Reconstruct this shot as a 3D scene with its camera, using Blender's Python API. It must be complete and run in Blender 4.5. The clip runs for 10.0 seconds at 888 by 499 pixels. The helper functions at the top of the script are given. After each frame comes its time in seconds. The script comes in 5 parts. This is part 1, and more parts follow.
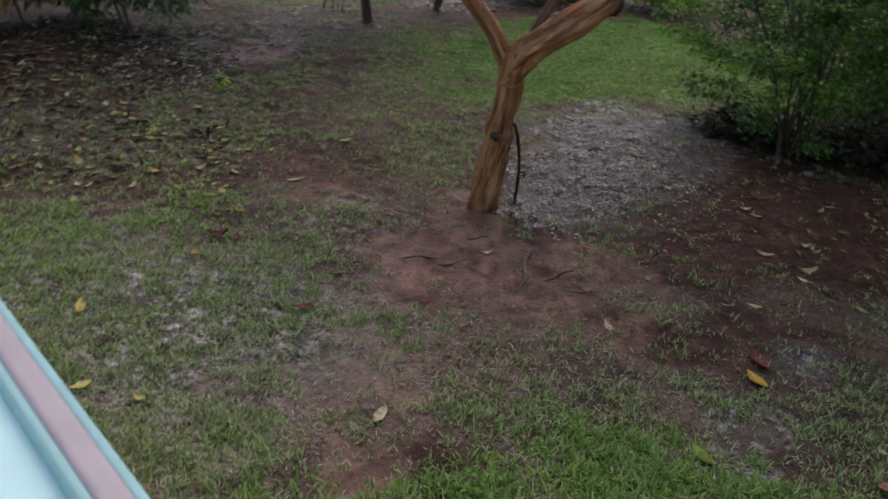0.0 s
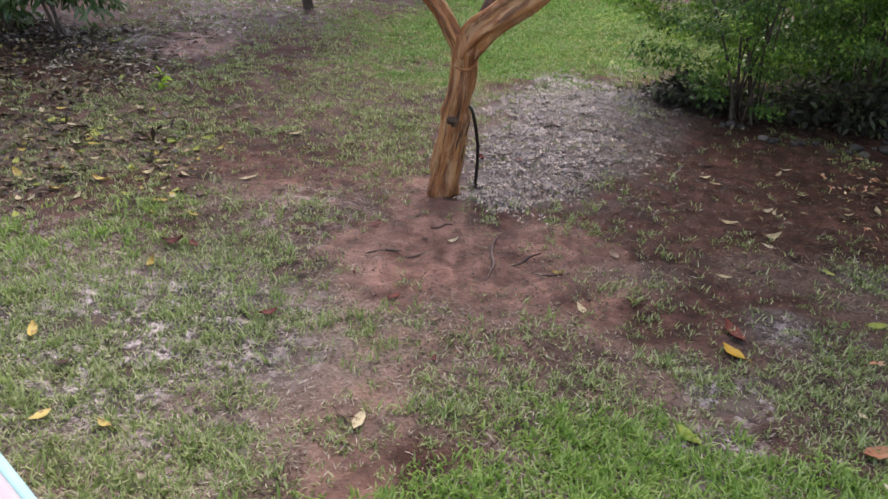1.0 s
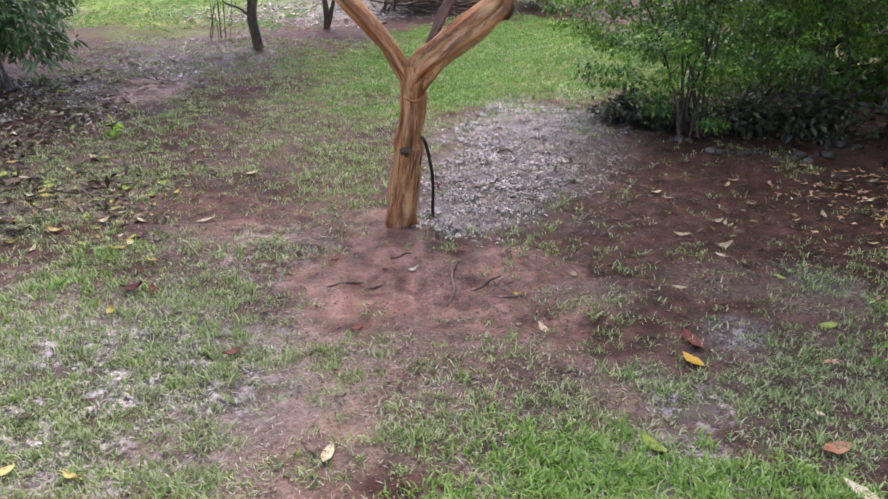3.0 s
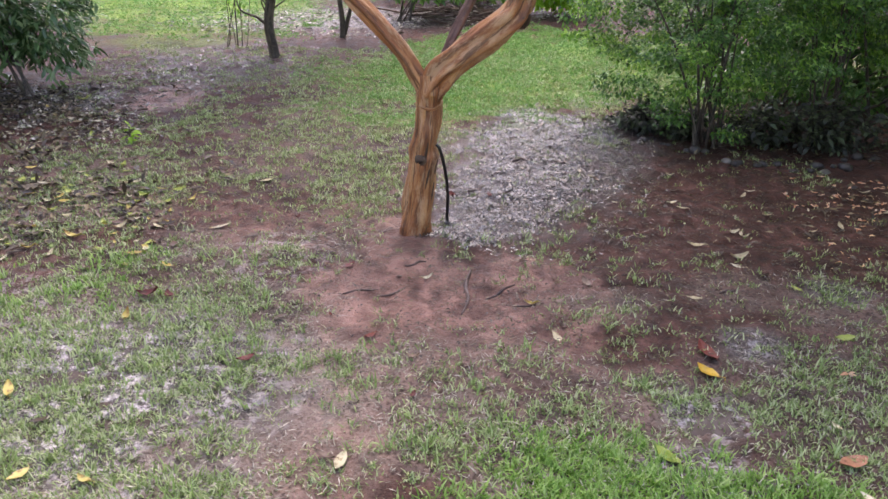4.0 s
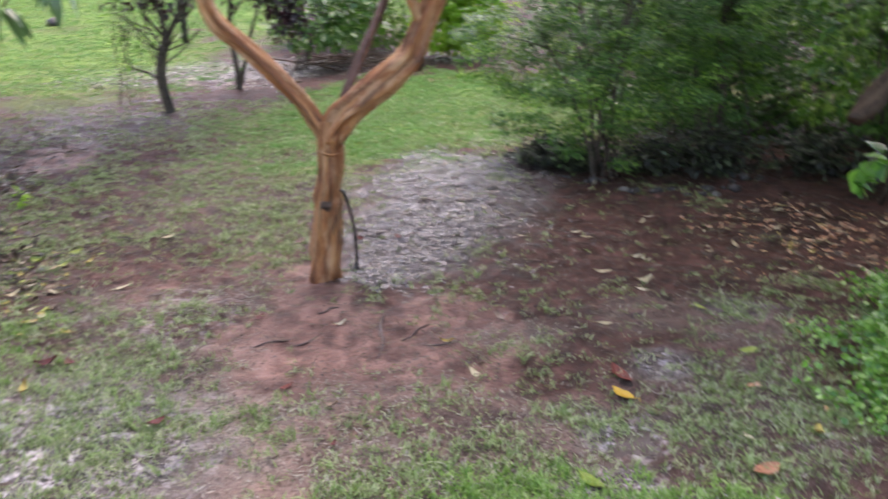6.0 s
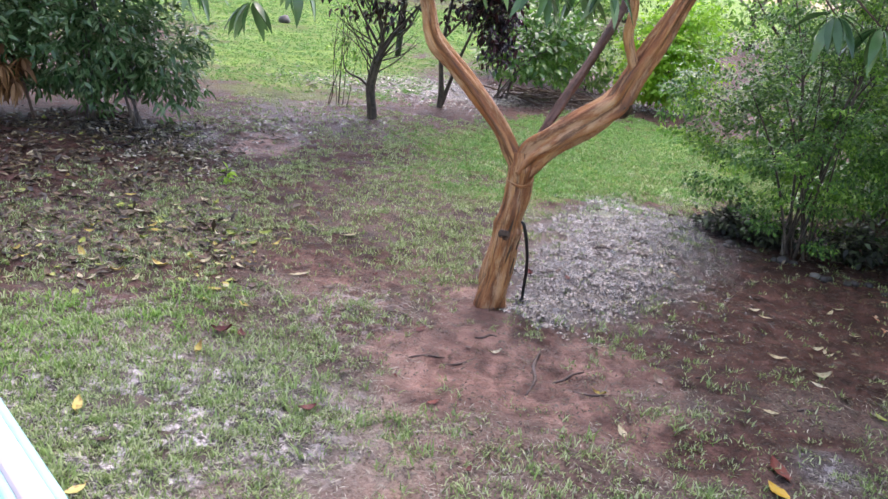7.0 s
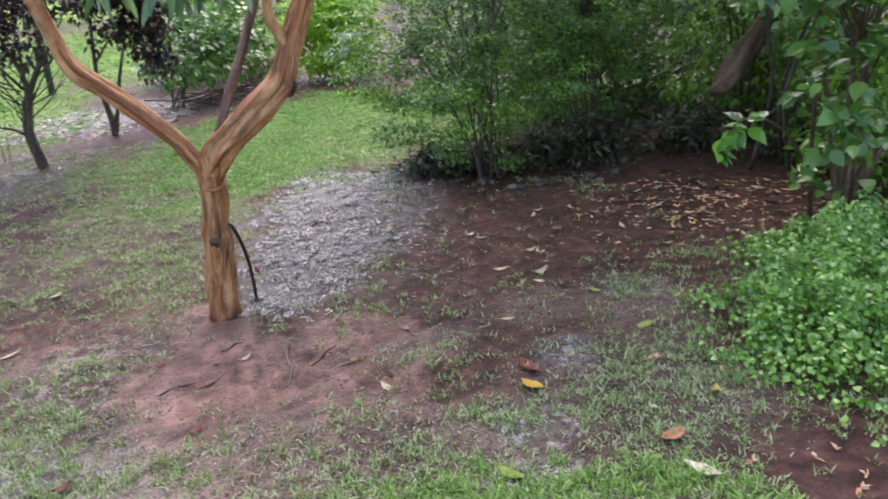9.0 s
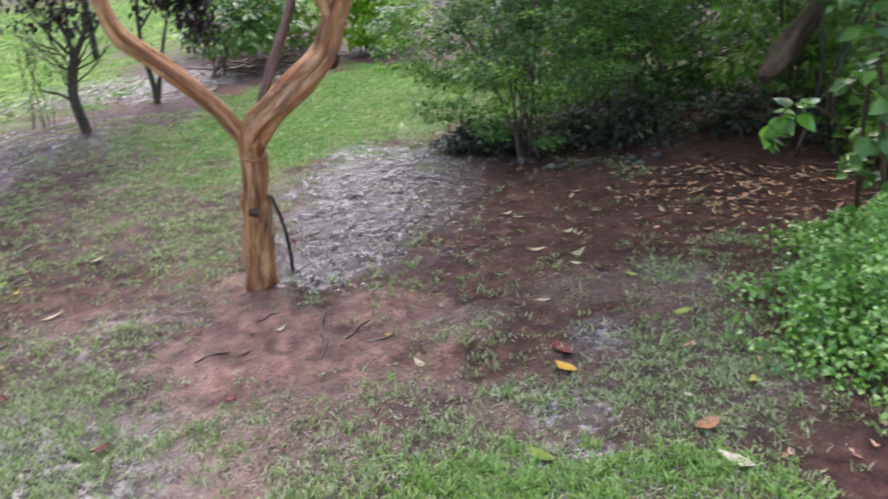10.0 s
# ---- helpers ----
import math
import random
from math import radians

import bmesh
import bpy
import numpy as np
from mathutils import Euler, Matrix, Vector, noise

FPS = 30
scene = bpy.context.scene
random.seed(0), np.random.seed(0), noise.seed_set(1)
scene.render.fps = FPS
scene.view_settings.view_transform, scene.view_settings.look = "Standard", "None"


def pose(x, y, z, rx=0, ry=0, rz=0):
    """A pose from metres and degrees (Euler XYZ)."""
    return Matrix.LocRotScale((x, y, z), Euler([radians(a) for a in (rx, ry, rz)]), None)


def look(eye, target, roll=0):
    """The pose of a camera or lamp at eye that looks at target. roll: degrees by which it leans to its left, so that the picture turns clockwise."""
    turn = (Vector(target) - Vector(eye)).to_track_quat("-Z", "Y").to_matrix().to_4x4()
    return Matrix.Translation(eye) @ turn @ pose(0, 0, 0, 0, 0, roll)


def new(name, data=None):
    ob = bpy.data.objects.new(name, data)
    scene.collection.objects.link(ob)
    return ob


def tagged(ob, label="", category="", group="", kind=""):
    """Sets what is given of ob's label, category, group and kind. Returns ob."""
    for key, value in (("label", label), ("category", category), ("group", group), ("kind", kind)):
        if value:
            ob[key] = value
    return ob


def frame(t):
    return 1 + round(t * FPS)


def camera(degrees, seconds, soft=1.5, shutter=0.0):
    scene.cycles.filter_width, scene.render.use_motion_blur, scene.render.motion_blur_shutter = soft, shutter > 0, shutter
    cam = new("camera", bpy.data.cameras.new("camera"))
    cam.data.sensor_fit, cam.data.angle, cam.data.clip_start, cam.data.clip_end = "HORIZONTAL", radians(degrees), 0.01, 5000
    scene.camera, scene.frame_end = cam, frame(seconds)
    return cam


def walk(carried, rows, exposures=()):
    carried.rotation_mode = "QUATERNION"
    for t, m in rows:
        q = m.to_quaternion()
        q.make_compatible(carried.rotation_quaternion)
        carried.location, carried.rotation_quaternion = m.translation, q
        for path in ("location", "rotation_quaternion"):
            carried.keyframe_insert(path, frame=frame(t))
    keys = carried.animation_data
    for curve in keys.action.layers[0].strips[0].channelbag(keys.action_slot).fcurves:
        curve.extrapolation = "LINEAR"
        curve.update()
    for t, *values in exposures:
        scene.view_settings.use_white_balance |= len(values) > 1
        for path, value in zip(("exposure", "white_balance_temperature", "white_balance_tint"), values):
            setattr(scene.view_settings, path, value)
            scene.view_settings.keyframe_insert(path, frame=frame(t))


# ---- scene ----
cam = camera(56.5, 10.0, shutter=0.5)
PATH = [
    (0, (0.283, -0.348, 2.393), (0.118, 1.451, 1.535), 6.0),
    (0.5, (0.197, -0.23, 2.39), (0.128, 1.575, 1.531), 3.5),
    (1, (0.204, -0.211, 2.399), (0.152, 1.577, 1.504), 3.6),
    (1.5, (0.219, -0.219, 2.406), (0.205, 1.583, 1.537), 2.9),
    (2, (0.243, -0.24, 2.41), (0.253, 1.572, 1.564), 1.6),
    (3.5, (0.249, -0.27, 2.419), (0.274, 1.554, 1.6), 0.9),
    (4, (0.241, -0.27, 2.409), (0.235, 1.559, 1.602), 1.1),
    (4.5, (0.25, -0.275, 2.425), (0.243, 1.557, 1.623), 0.6),
    (5, (0.303, -0.285, 2.432), (0.456, 1.544, 1.64), -2.9),
    (5.2, (0.327, -0.285, 2.422), (0.615, 1.53, 1.633), -4.7),
    (5.45, (0.332, -0.284, 2.412), (0.701, 1.529, 1.637), -5.4),
    (5.7, (0.304, -0.282, 2.403), (0.643, 1.549, 1.657), -3.9),
    (5.95, (0.262, -0.276, 2.397), (0.503, 1.578, 1.680), -1.3),
    (6.15, (0.228, -0.270, 2.394), (0.375, 1.600, 1.694), 1.0),
    (6.3, (0.209, -0.263, 2.393), (0.289, 1.611, 1.697), 2.5),
    (6.5, (0.187, -0.252, 2.392), (0.177, 1.623, 1.696), 4.5),
    (7, (0.183, -0.27, 2.395), (-0.002, 1.611, 1.741), 6.7),
    (7.5, (0.223, -0.312, 2.399), (0.115, 1.575, 1.745), 4.5),
    (8, (0.265, -0.316, 2.405), (0.263, 1.567, 1.729), 1.2),
    (8.5, (0.32, -0.312, 2.412), (0.533, 1.558, 1.735), -3.5),
    (9, (0.325, -0.33, 2.394), (0.755, 1.498, 1.705), -6.0),
    (9.5, (0.314, -0.325, 2.406), (0.779, 1.484, 1.69), -6.0),
    (10, (0.305, -0.304, 2.404), (0.648, 1.523, 1.668), -4.9),
]
walk(cam, [(t, look(eye, target, roll)) for t, eye, target, roll in PATH],
     [(0.0, 0.1, 7400, 22), (0.3, 0.56, 7600, 24), (0.6, 0.95, 7800, 26), (1.0, 1.24, 7850, 27), (2.0, 1.48, 7550, 28), (3.5, 1.63, 7200, 28), (5.0, 1.62, 7150, 27),
      (6.3, 1.67, 7050, 26), (7.3, 1.76, 6900, 25), (8.5, 1.70, 6900, 24), (10.0, 1.72, 6900, 23)])

# ---- light: a rainy, overcast day ----
world = bpy.data.worlds.new("overcast_sky")
scene.world = world
world.use_nodes = True
wn, wl = world.node_tree.nodes, world.node_tree.links
sky = wn.new("ShaderNodeTexSky")
sky.sky_type = "NISHITA"
sky.sun_disc = False
sky.sun_elevation, sky.sun_rotation = radians(60), radians(8)
sky.air_density, sky.dust_density, sky.ozone_density = 1.0, 2.0, 1.5
grey = wn.new("ShaderNodeHueSaturation")
grey.inputs["Saturation"].default_value = 0.95
wl.new(sky.outputs[0], grey.inputs["Color"])
wl.new(grey.outputs[0], wn["Background"].inputs["Color"])
wn["Background"].inputs["Strength"].default_value = 0.15
sun_data = bpy.data.lights.new("sun", "SUN")
sun_data.energy, sun_data.angle, sun_data.color = 0.9, radians(75), (1.0, 0.98, 0.94)
sun = new("sun", sun_data)
sun.matrix_world = look((1.4, 9.9, 17.3), (0, 0, 0))


# ---- small maths ----


def lattice(ix, iy, seed):
    n = np.sin(ix * 127.1 + iy * 311.7 + seed * 74.7) * 43758.5453
    return n - np.floor(n)


def vnoise(x, y, scale, seed=0):
    """Smooth value noise from 0 to 1, with features about scale metres wide."""
    x, y = np.asarray(x, float), np.asarray(y, float)
    u, v = (0.81 * x + 0.59 * y) / scale + 0.37 * seed, (0.81 * y - 0.59 * x) / scale - 0.53 * seed
    iu, iv = np.floor(u), np.floor(v)
    fu, fv = u - iu, v - iv
    fu, fv = fu * fu * (3 - 2 * fu), fv * fv * (3 - 2 * fv)
    a, b = lattice(iu, iv, seed), lattice(iu + 1, iv, seed)
    c, d = lattice(iu, iv + 1, seed), lattice(iu + 1, iv + 1, seed)
    return (a * (1 - fu) + b * fu) * (1 - fv) + (c * (1 - fu) + d * fu) * fv


def step(a, b, x):
    t = np.clip((x - a) / (b - a), 0, 1)
    return t * t * (3 - 2 * t)


def patch(x, y, cx, cy, rx, ry, turn=0.0):
    """A soft, ragged oval patch: 1 inside, 0 outside."""
    c, s = math.cos(radians(turn)), math.sin(radians(turn))
    u, v = (x - cx) * c + (y - cy) * s, -(x - cx) * s + (y - cy) * c
    r = np.sqrt((u / rx) ** 2 + (v / ry) ** 2)
    r = r + (vnoise(x, y, 0.45, 3) - 0.5) * 0.5 + (vnoise(x, y, 0.16, 4) - 0.5) * 0.25
    return 1 - step(0.55, 1.3, r)


# How the ground is covered: ovals of (x, y, half widths, turn, amount)
LUSH = [(0.85, 2.25, 0.85, 0.75, 0, 1.0), (1.68, 2.25, 0.6, 0.45, 20, 0.45), (-0.1, 1.9, 0.5, 0.5, 0, 0.7), (-2.7, 3.9, 0.5, 0.9, -15, 0.18), (-2.0, 4.6, 0.4, 0.4, 0, 0.14)]
GRASSY = [(0.6, 0.9, 3.2, 0.9, 0, 0.5), (-1.75, 3.2, 1.7, 1.9, 10, 1.0), (1.05, 3.15, 0.8, 0.45, 10, 0.5), (2.3, 3.3, 0.8, 0.75, -20, 0.45), (0.35, 3.0, 0.5, 0.5, 0, 0.7), (0.5, 3.6, 0.7, 0.35, 0, 0.4), (1.25, 4.35, 0.3, 0.25, 0, 0.4),
          (-0.75, 7.9, 1.25, 2.2, 10, 0.40), (-3.0, 6.2, 1.1, 1.3, 10, 0.45), (2.15, 4.6, 0.35, 0.3, 0, 0.35), (2.75, 4.4, 0.45, 0.5, 0, 0.4), (-0.5, 2.9, 0.7, 0.7, 0, 0.6), (0.45, 7.2, 0.4, 0.9, 0, 0.25)]
LAWN = [(-4.3, 13.5, 1.0, 0.8, 20, 0.5), (-3.1, 14.3, 0.8, 0.6, 0, 0.4), (3.2, 12.2, 2.6, 2.2, 0, 0.75), (6.0, 11.5, 2.0, 1.6, 0, 0.5), (-5.0, 15.2, 1.4, 1.5, 0, 0.8), (1.1, 12.0, 1.9, 3.4, -16, 0.9), (-0.6, 11.0, 1.1, 1.6, 0, 0.33), (-5.6, 19.5, 3.0, 5.6, 14, 1.0), (-9.0, 27.0, 9.0, 7.0, 0, 1.0), (-2.0, 27.5, 5.0, 7.5, 0, 1.0)]
SILT = [(0.5, 3.6, 0.8, 0.5, 0, 0.35), (0.65, 4.25, 0.8, 0.75, 0, 0.4), (-0.1, 3.7, 0.8, 0.6, 0, 0.35), (-3.2, 9.5, 0.5, 0.7, 10, 0.5), (-0.03, 5.2, 0.30, 0.6, 8, 1.0), (0.15, 4.55, 0.85, 0.6, 0, 0.5), (0.75, 4.75, 0.55, 0.45, 0, 0.45), (-0.35, 3.1, 0.30, 0.7, 8, 0.62), (-0.75, 5.6, 0.5, 0.5, 0, 0.25), (-0.3, 4.45, 0.42, 0.45, 0, 1.0), (-0.42, 3.95, 0.4, 0.3, 0, 1.0), (0.2, 4.05, 0.6, 0.28, -6, 0.55), (-0.5, 2.95, 0.28, 0.3, 0, 0.9), (-1.3, 5.7, 0.5, 0.6, 0, 0.28), (-0.2, 2.6, 0.25, 0.5, 0, 0.8)]
WET = [(0.90, 6.5, 0.75, 1.25, -14, 1.0), (1.3, 7.9, 0.85, 1.35, -18, 0.95), (0.45, 5.75, 0.35, 0.5, 0, 1.0), (-3.2, 11.8, 1.1, 1.6, 30, 0.12), (-1.6, 16.2, 2.6, 1.5, 8, 0.5), (-1.75, 3.1, 1.15, 0.85, 30, 1.0),
       (1.55, 3.25, 0.22, 0.2, 0, 0.9), (2.02, 3.92, 0.2, 0.2, 0, 0.8), (1.35, 2.75, 0.3, 0.25, 0, 0.7), (-4.6, 9.3, 0.9, 0.6, 10, 0.7), (2.8, 4.6, 0.25, 0.2, 0, 0.6), (2.0, 9.9, 0.35, 0.5, 0, 0.5)]


# pale silt patches, whitened to pass for sky glare on wet ground
PALE = [(-1.85, 3.15, 1.2, 1.0, 30, 0.85), (-1.0, 2.5, 0.35, 0.3, 0, 0.5), (-1.3, 3.8, 0.5, 0.4, 0, 0.3), (1.6, 3.2, 0.25, 0.2, 0, 0.8), (2.02, 3.92, 0.16, 0.16, 0, 0.6), (1.4, 2.75, 0.28, 0.24, 0, 0.55), (2.85, 4.55, 0.25, 0.2, 0, 0.35), (-2.5, 4.2, 0.6, 0.6, 0, 0.4), (2.0, 10.1, 0.3, 0.5, 0, 0.4), (-0.9, 4.9, 0.35, 0.5, 0, 0.35)]
BARE = [(-3.2, 9.6, 0.6, 1.2, 0, 0.95), (2.3, 6.9, 1.3, 0.9, 0, 0.97), (3.0, 6.0, 1.3, 1.1, 0, 0.95), (2.1, 4.4, 0.9, 0.6, 0, 0.85), (1.75, 3.8, 0.55, 0.35, 0, 0.85), (1.5, 3.0, 0.3, 0.22, 0, 0.7), (1.6, 4.7, 0.9, 0.55, 0, 0.75), (2.6, 5.0, 0.8, 0.55, 0, 0.7), (0.15, 4.6, 0.95, 0.8, 0, 0.9), (2.3, 5.9, 1.5, 1.3, 0, 0.92), (0.85, 6.9, 0.85, 2.0, -14, 0.9), (-1.35, 5.7, 0.55, 0.7, 0, 0.75), (-3.4, 11.2, 1.7, 2.2, 20, 0.6), (-5.2, 8.6, 1.7, 1.6, 0, 0.9),
        (3.6, 8.2, 2.4, 0.9, -8, 1.0), (4.6, 6.2, 1.2, 1.0, -20, 0.85), (-1.0, 16.2, 3.2, 1.8, 5, 0.9), (2.8, 2.2, 0.55, 0.45, 0, 0.9), (-0.5, 3.0, 0.45, 0.4, 0, 0.6)]


def cover(zones, x, y):
    total = np.zeros_like(np.asarray(x, float))
    for cx, cy, rx, ry, turn, amount in zones:
        total = np.maximum(total, amount * patch(x, y, cx, cy, rx, ry, turn))
    return total


def height(x, y):
    """The lie of the ground: nearly level near the house, rising a little past the trees."""
    x, y = np.asarray(x, float), np.asarray(y, float)
    far = step(15, 40, y)
    z = 0.9 * far + 0.10 * np.exp(-((x - 1.1) / 0.9) ** 2 - ((y - 7.4) / 1.6) ** 2)
    calm = 1 - 0.1 * cover(SILT, x, y)
    z = z + (vnoise(x, y, 0.9, 7) - 0.5) * 0.035
    return z + calm * ((vnoise(x, y, 0.22, 8) - 0.5) * 0.034 + (vnoise(x, y, 0.075, 9) - 0.5) * 0.030 + (vnoise(x, y, 0.035, 10) - 0.5) * 0.008)


def ground_at(x, y):
    return float(height(np.array([x]), np.array([y]))[0])


# ---- mesh helpers ----
def mesh_of(name, verts, faces, material, smooth=True):
    """A mesh from arrays: verts (n, 3), faces (m, 3) or (m, 4)."""
    verts, faces = np.asarray(verts, np.float32), np.asarray(faces, np.int32)
    me = bpy.data.meshes.new(name)
    me.vertices.add(len(verts))
    me.vertices.foreach_set("co", verts.ravel())
    k = faces.shape[1]
    me.loops.add(faces.size)
    me.loops.foreach_set("vertex_index", faces.ravel())
    me.polygons.add(len(faces))
    me.polygons.foreach_set("loop_start", np.arange(len(faces), dtype=np.int32) * k)
    me.update(calc_edges=True)
    me.polygons.foreach_set("use_smooth", np.full(len(faces), smooth))
    me.materials.append(material)
    return me


def part(name, me, parent=None, label=""):
    ob = new(name, me)
    if parent is not None:
        ob.parent = parent
    return tagged(ob, label) if label else ob


def joined(pieces):
    """Several (verts, faces) in one; all faces of one size."""
    vs, fs, n = [], [], 0
    for v, f in pieces:
        vs.append(np.asarray(v, float))
        fs.append(np.asarray(f, int) + n)
        n += len(v)
    return np.concatenate(vs), np.concatenate(fs)


def smooth_line(points, steps=6):
    """A rounded line through the points, each (x, y, z, radius)."""
    p = np.asarray(points, float)
    if len(p) < 3:
        return np.array([p[0] + (p[-1] - p[0]) * t for t in np.linspace(0, 1, steps + 1)])
    q = np.vstack([2 * p[0] - p[1], p, 2 * p[-1] - p[-2]])
    out = []
    for i in range(1, len(q) - 2):
        for t in np.linspace(0, 1, steps, endpoint=False):
            a, b, c, d = q[i - 1], q[i], q[i + 1], q[i + 2]
            out.append(0.5 * (2 * b + (c - a) * t + (2 * a - 5 * b + 4 * c - d) * t ** 2 + (3 * b - a - 3 * c + d) * t ** 3))
    out.append(p[-1])
    return np.array(out)


def tube(points, sides=10, rough=0.0, steps=6, seed=0, flutes=0, ridge=0.05):
    """A tapered, slightly uneven limb along the points (x, y, z, radius); quads."""
    line = smooth_line(points, steps)
    rng = np.random.default_rng(seed)
    centre, rad = line[:, :3], np.maximum(line[:, 3], 0.001)
    along = np.gradient(centre, axis=0)
    along /= np.linalg.norm(along, axis=1)[:, None] + 1e-9
    ref = np.array([0.3, 1.0, 0.1])
    verts = []
    ph = rng.random(4) * 6.28
    for i, (c, d, r) in enumerate(zip(centre, along, rad)):
        u = np.cross(d, ref)
        u /= np.linalg.norm(u)
        v = np.cross(u, d)
        for k in range(sides):
            a = 2 * math.pi * k / sides
            s = 1 + rough * (0.5 * math.sin(2 * a + i * 0.31 + ph[0]) + 0.4 * math.sin(3 * a - i * 0.23 + ph[1]) + 0.5 * (rng.random() - 0.5))
            if flutes:
                s += ridge * (math.sin(flutes * a + 0.10 * i + ph[2]) + 0.6 * math.sin((flutes + 2) * a - 0.07 * i + ph[3]))
            verts.append(c + (u * math.cos(a) + v * math.sin(a)) * r * s)
    n = len(line)
    faces = [(i * sides + k, i * sides + (k + 1) % sides, (i + 1) * sides + (k + 1) % sides, (i + 1) * sides + k) for i in range(n - 1) for k in range(sides)]
    tip = len(verts)
    verts.append(centre[-1])
    base = len(verts)
    verts.append(centre[0])
    for k in range(0, sides, 2):
        a, b, c = k, (k + 1) % sides, (k + 2) % sides
        faces.append(((n - 1) * sides + a, (n - 1) * sides + b, (n - 1) * sides + c, tip))
        faces.append((c, b, a, base))
    return np.array(verts), np.array(faces)


def leaf_shape(length, width, rows=3, fold=0.25, droop=0.2, shape="oval"):
    """One leaf with a folded midrib, along +y from its stalk, face up; triangles."""
    ys = np.linspace(0, 1, rows + 2)
    verts, faces = [(0, 0, 0)], []
    for t in ys[1:-1]:
        if shape == "heart":
            w = 0.5 * width * (math.sin(math.pi * t ** 0.55)) ** 0.8
        elif shape == "lance":
            w = 0.5 * width * math.sin(math.pi * t ** 0.9) ** 0.9
        else:
            w = 0.5 * width * math.sin(math.pi * t ** 0.8)
        z = -droop * length * t * t
        verts += [(-w, t * length, z + fold * w), (0, t * length, z), (w, t * length, z + fold * w)]
    verts.append((0, length, -droop * length))
    last = len(verts) - 1
    faces += [(0, 2, 1), (0, 3, 2)]
    for r in range(rows - 1):
        a = 1 + 3 * r
        faces += [(a, a + 1, a + 4), (a, a + 4, a + 3), (a + 1, a + 2, a + 5), (a + 1, a + 5, a + 4)]
    a = 1 + 3 * (rows - 1)
    faces += [(a, a + 1, last), (a + 1, a + 2, last)]
    return np.array(verts, float), np.array(faces, int)


def spread(template, places, forward, up, size):
    """Copies of one small mesh: each at a place, its +y along forward and +z near up."""
    tv, tf = template
    n = len(places)
    f = forward / (np.linalg.norm(forward, axis=1)[:, None] + 1e-9)
    r = np.cross(f, up)
    r /= np.linalg.norm(r, axis=1)[:, None] + 1e-9
    u = np.cross(r, f)
    v = (tv[None, :, 0, None] * r[:, None, :] + tv[None, :, 1, None] * f[:, None, :] + tv[None, :, 2, None] * u[:, None, :]) * np.asarray(size).reshape(-1, 1, 1)
    v = v + np.asarray(places)[:, None, :]
    faces = tf[None] + (np.arange(n) * len(tv))[:, None, None]
    return v.reshape(-1, 3), faces.reshape(-1, tf.shape[1])


def directions(n, rng, flat=1.0):
    d = rng.normal(size=(n, 3))
    d[:, 2] *= flat
    return d / (np.linalg.norm(d, axis=1)[:, None] + 1e-9)


# ---- materials ----
def nodes_of(name):
    m = bpy.data.materials.new(name)
    m.use_nodes = True
    nt = m.node_tree
    return m, nt.nodes, nt.links, nt.nodes["Principled BSDF"]


def noise_node(n, l, scale, detail=4, rough=0.6, coords=None):
    t = n.new("ShaderNodeTexNoise")
    t.inputs["Scale"].default_value, t.inputs["Detail"].default_value, t.inputs["Roughness"].default_value = scale, detail, rough
    if coords is not None:
        l.new(coords, t.inputs["Vector"])
    return t


def ramp_node(n, l, source, stops):
    r = n.new("ShaderNodeValToRGB")
    while len(r.color_ramp.elements) < len(stops):
        r.color_ramp.elements.new(0.5)
    for e, (p, c) in zip(r.color_ramp.elements, stops):
        e.position = p
        e.color = (*c, 1) if len(c) == 3 else c
    l.new(source, r.inputs[0])
    return r


def mix_node(n, l, fac, a, b):
    m = n.new("ShaderNodeMix")
    m.data_type = "RGBA"
    for key, val in ((0, fac), (6, a), (7, b)):
        if hasattr(val, "is_output"):
            l.new(val, m.inputs[key])
        elif key == 0:
            m.inputs[key].default_value = val
        else:
            m.inputs[key].default_value = (*val, 1)
    return m.outputs[2]


def math_node(n, l, op, a, b=0.0):
    m = n.new("ShaderNodeMath")
    m.operation = op
    m.use_clamp = op not in ("POWER",)
    for key, val in ((0, a), (1, b)):
        if hasattr(val, "is_output"):
            l.new(val, m.inputs[key])
        else:
            m.inputs[key].default_value = val
    return m.outputs[0]


def bump_node(n, l, source, strength, distance, bsdf, after=None):
    b = n.new("ShaderNodeBump")
    b.inputs["Strength"].default_value, b.inputs["Distance"].default_value = strength, distance
    l.new(source, b.inputs["Height"])
    if after is not None:
        l.new(after.outputs[0], b.inputs["Normal"])
    l.new(b.outputs[0], bsdf.inputs["Normal"])
    return b


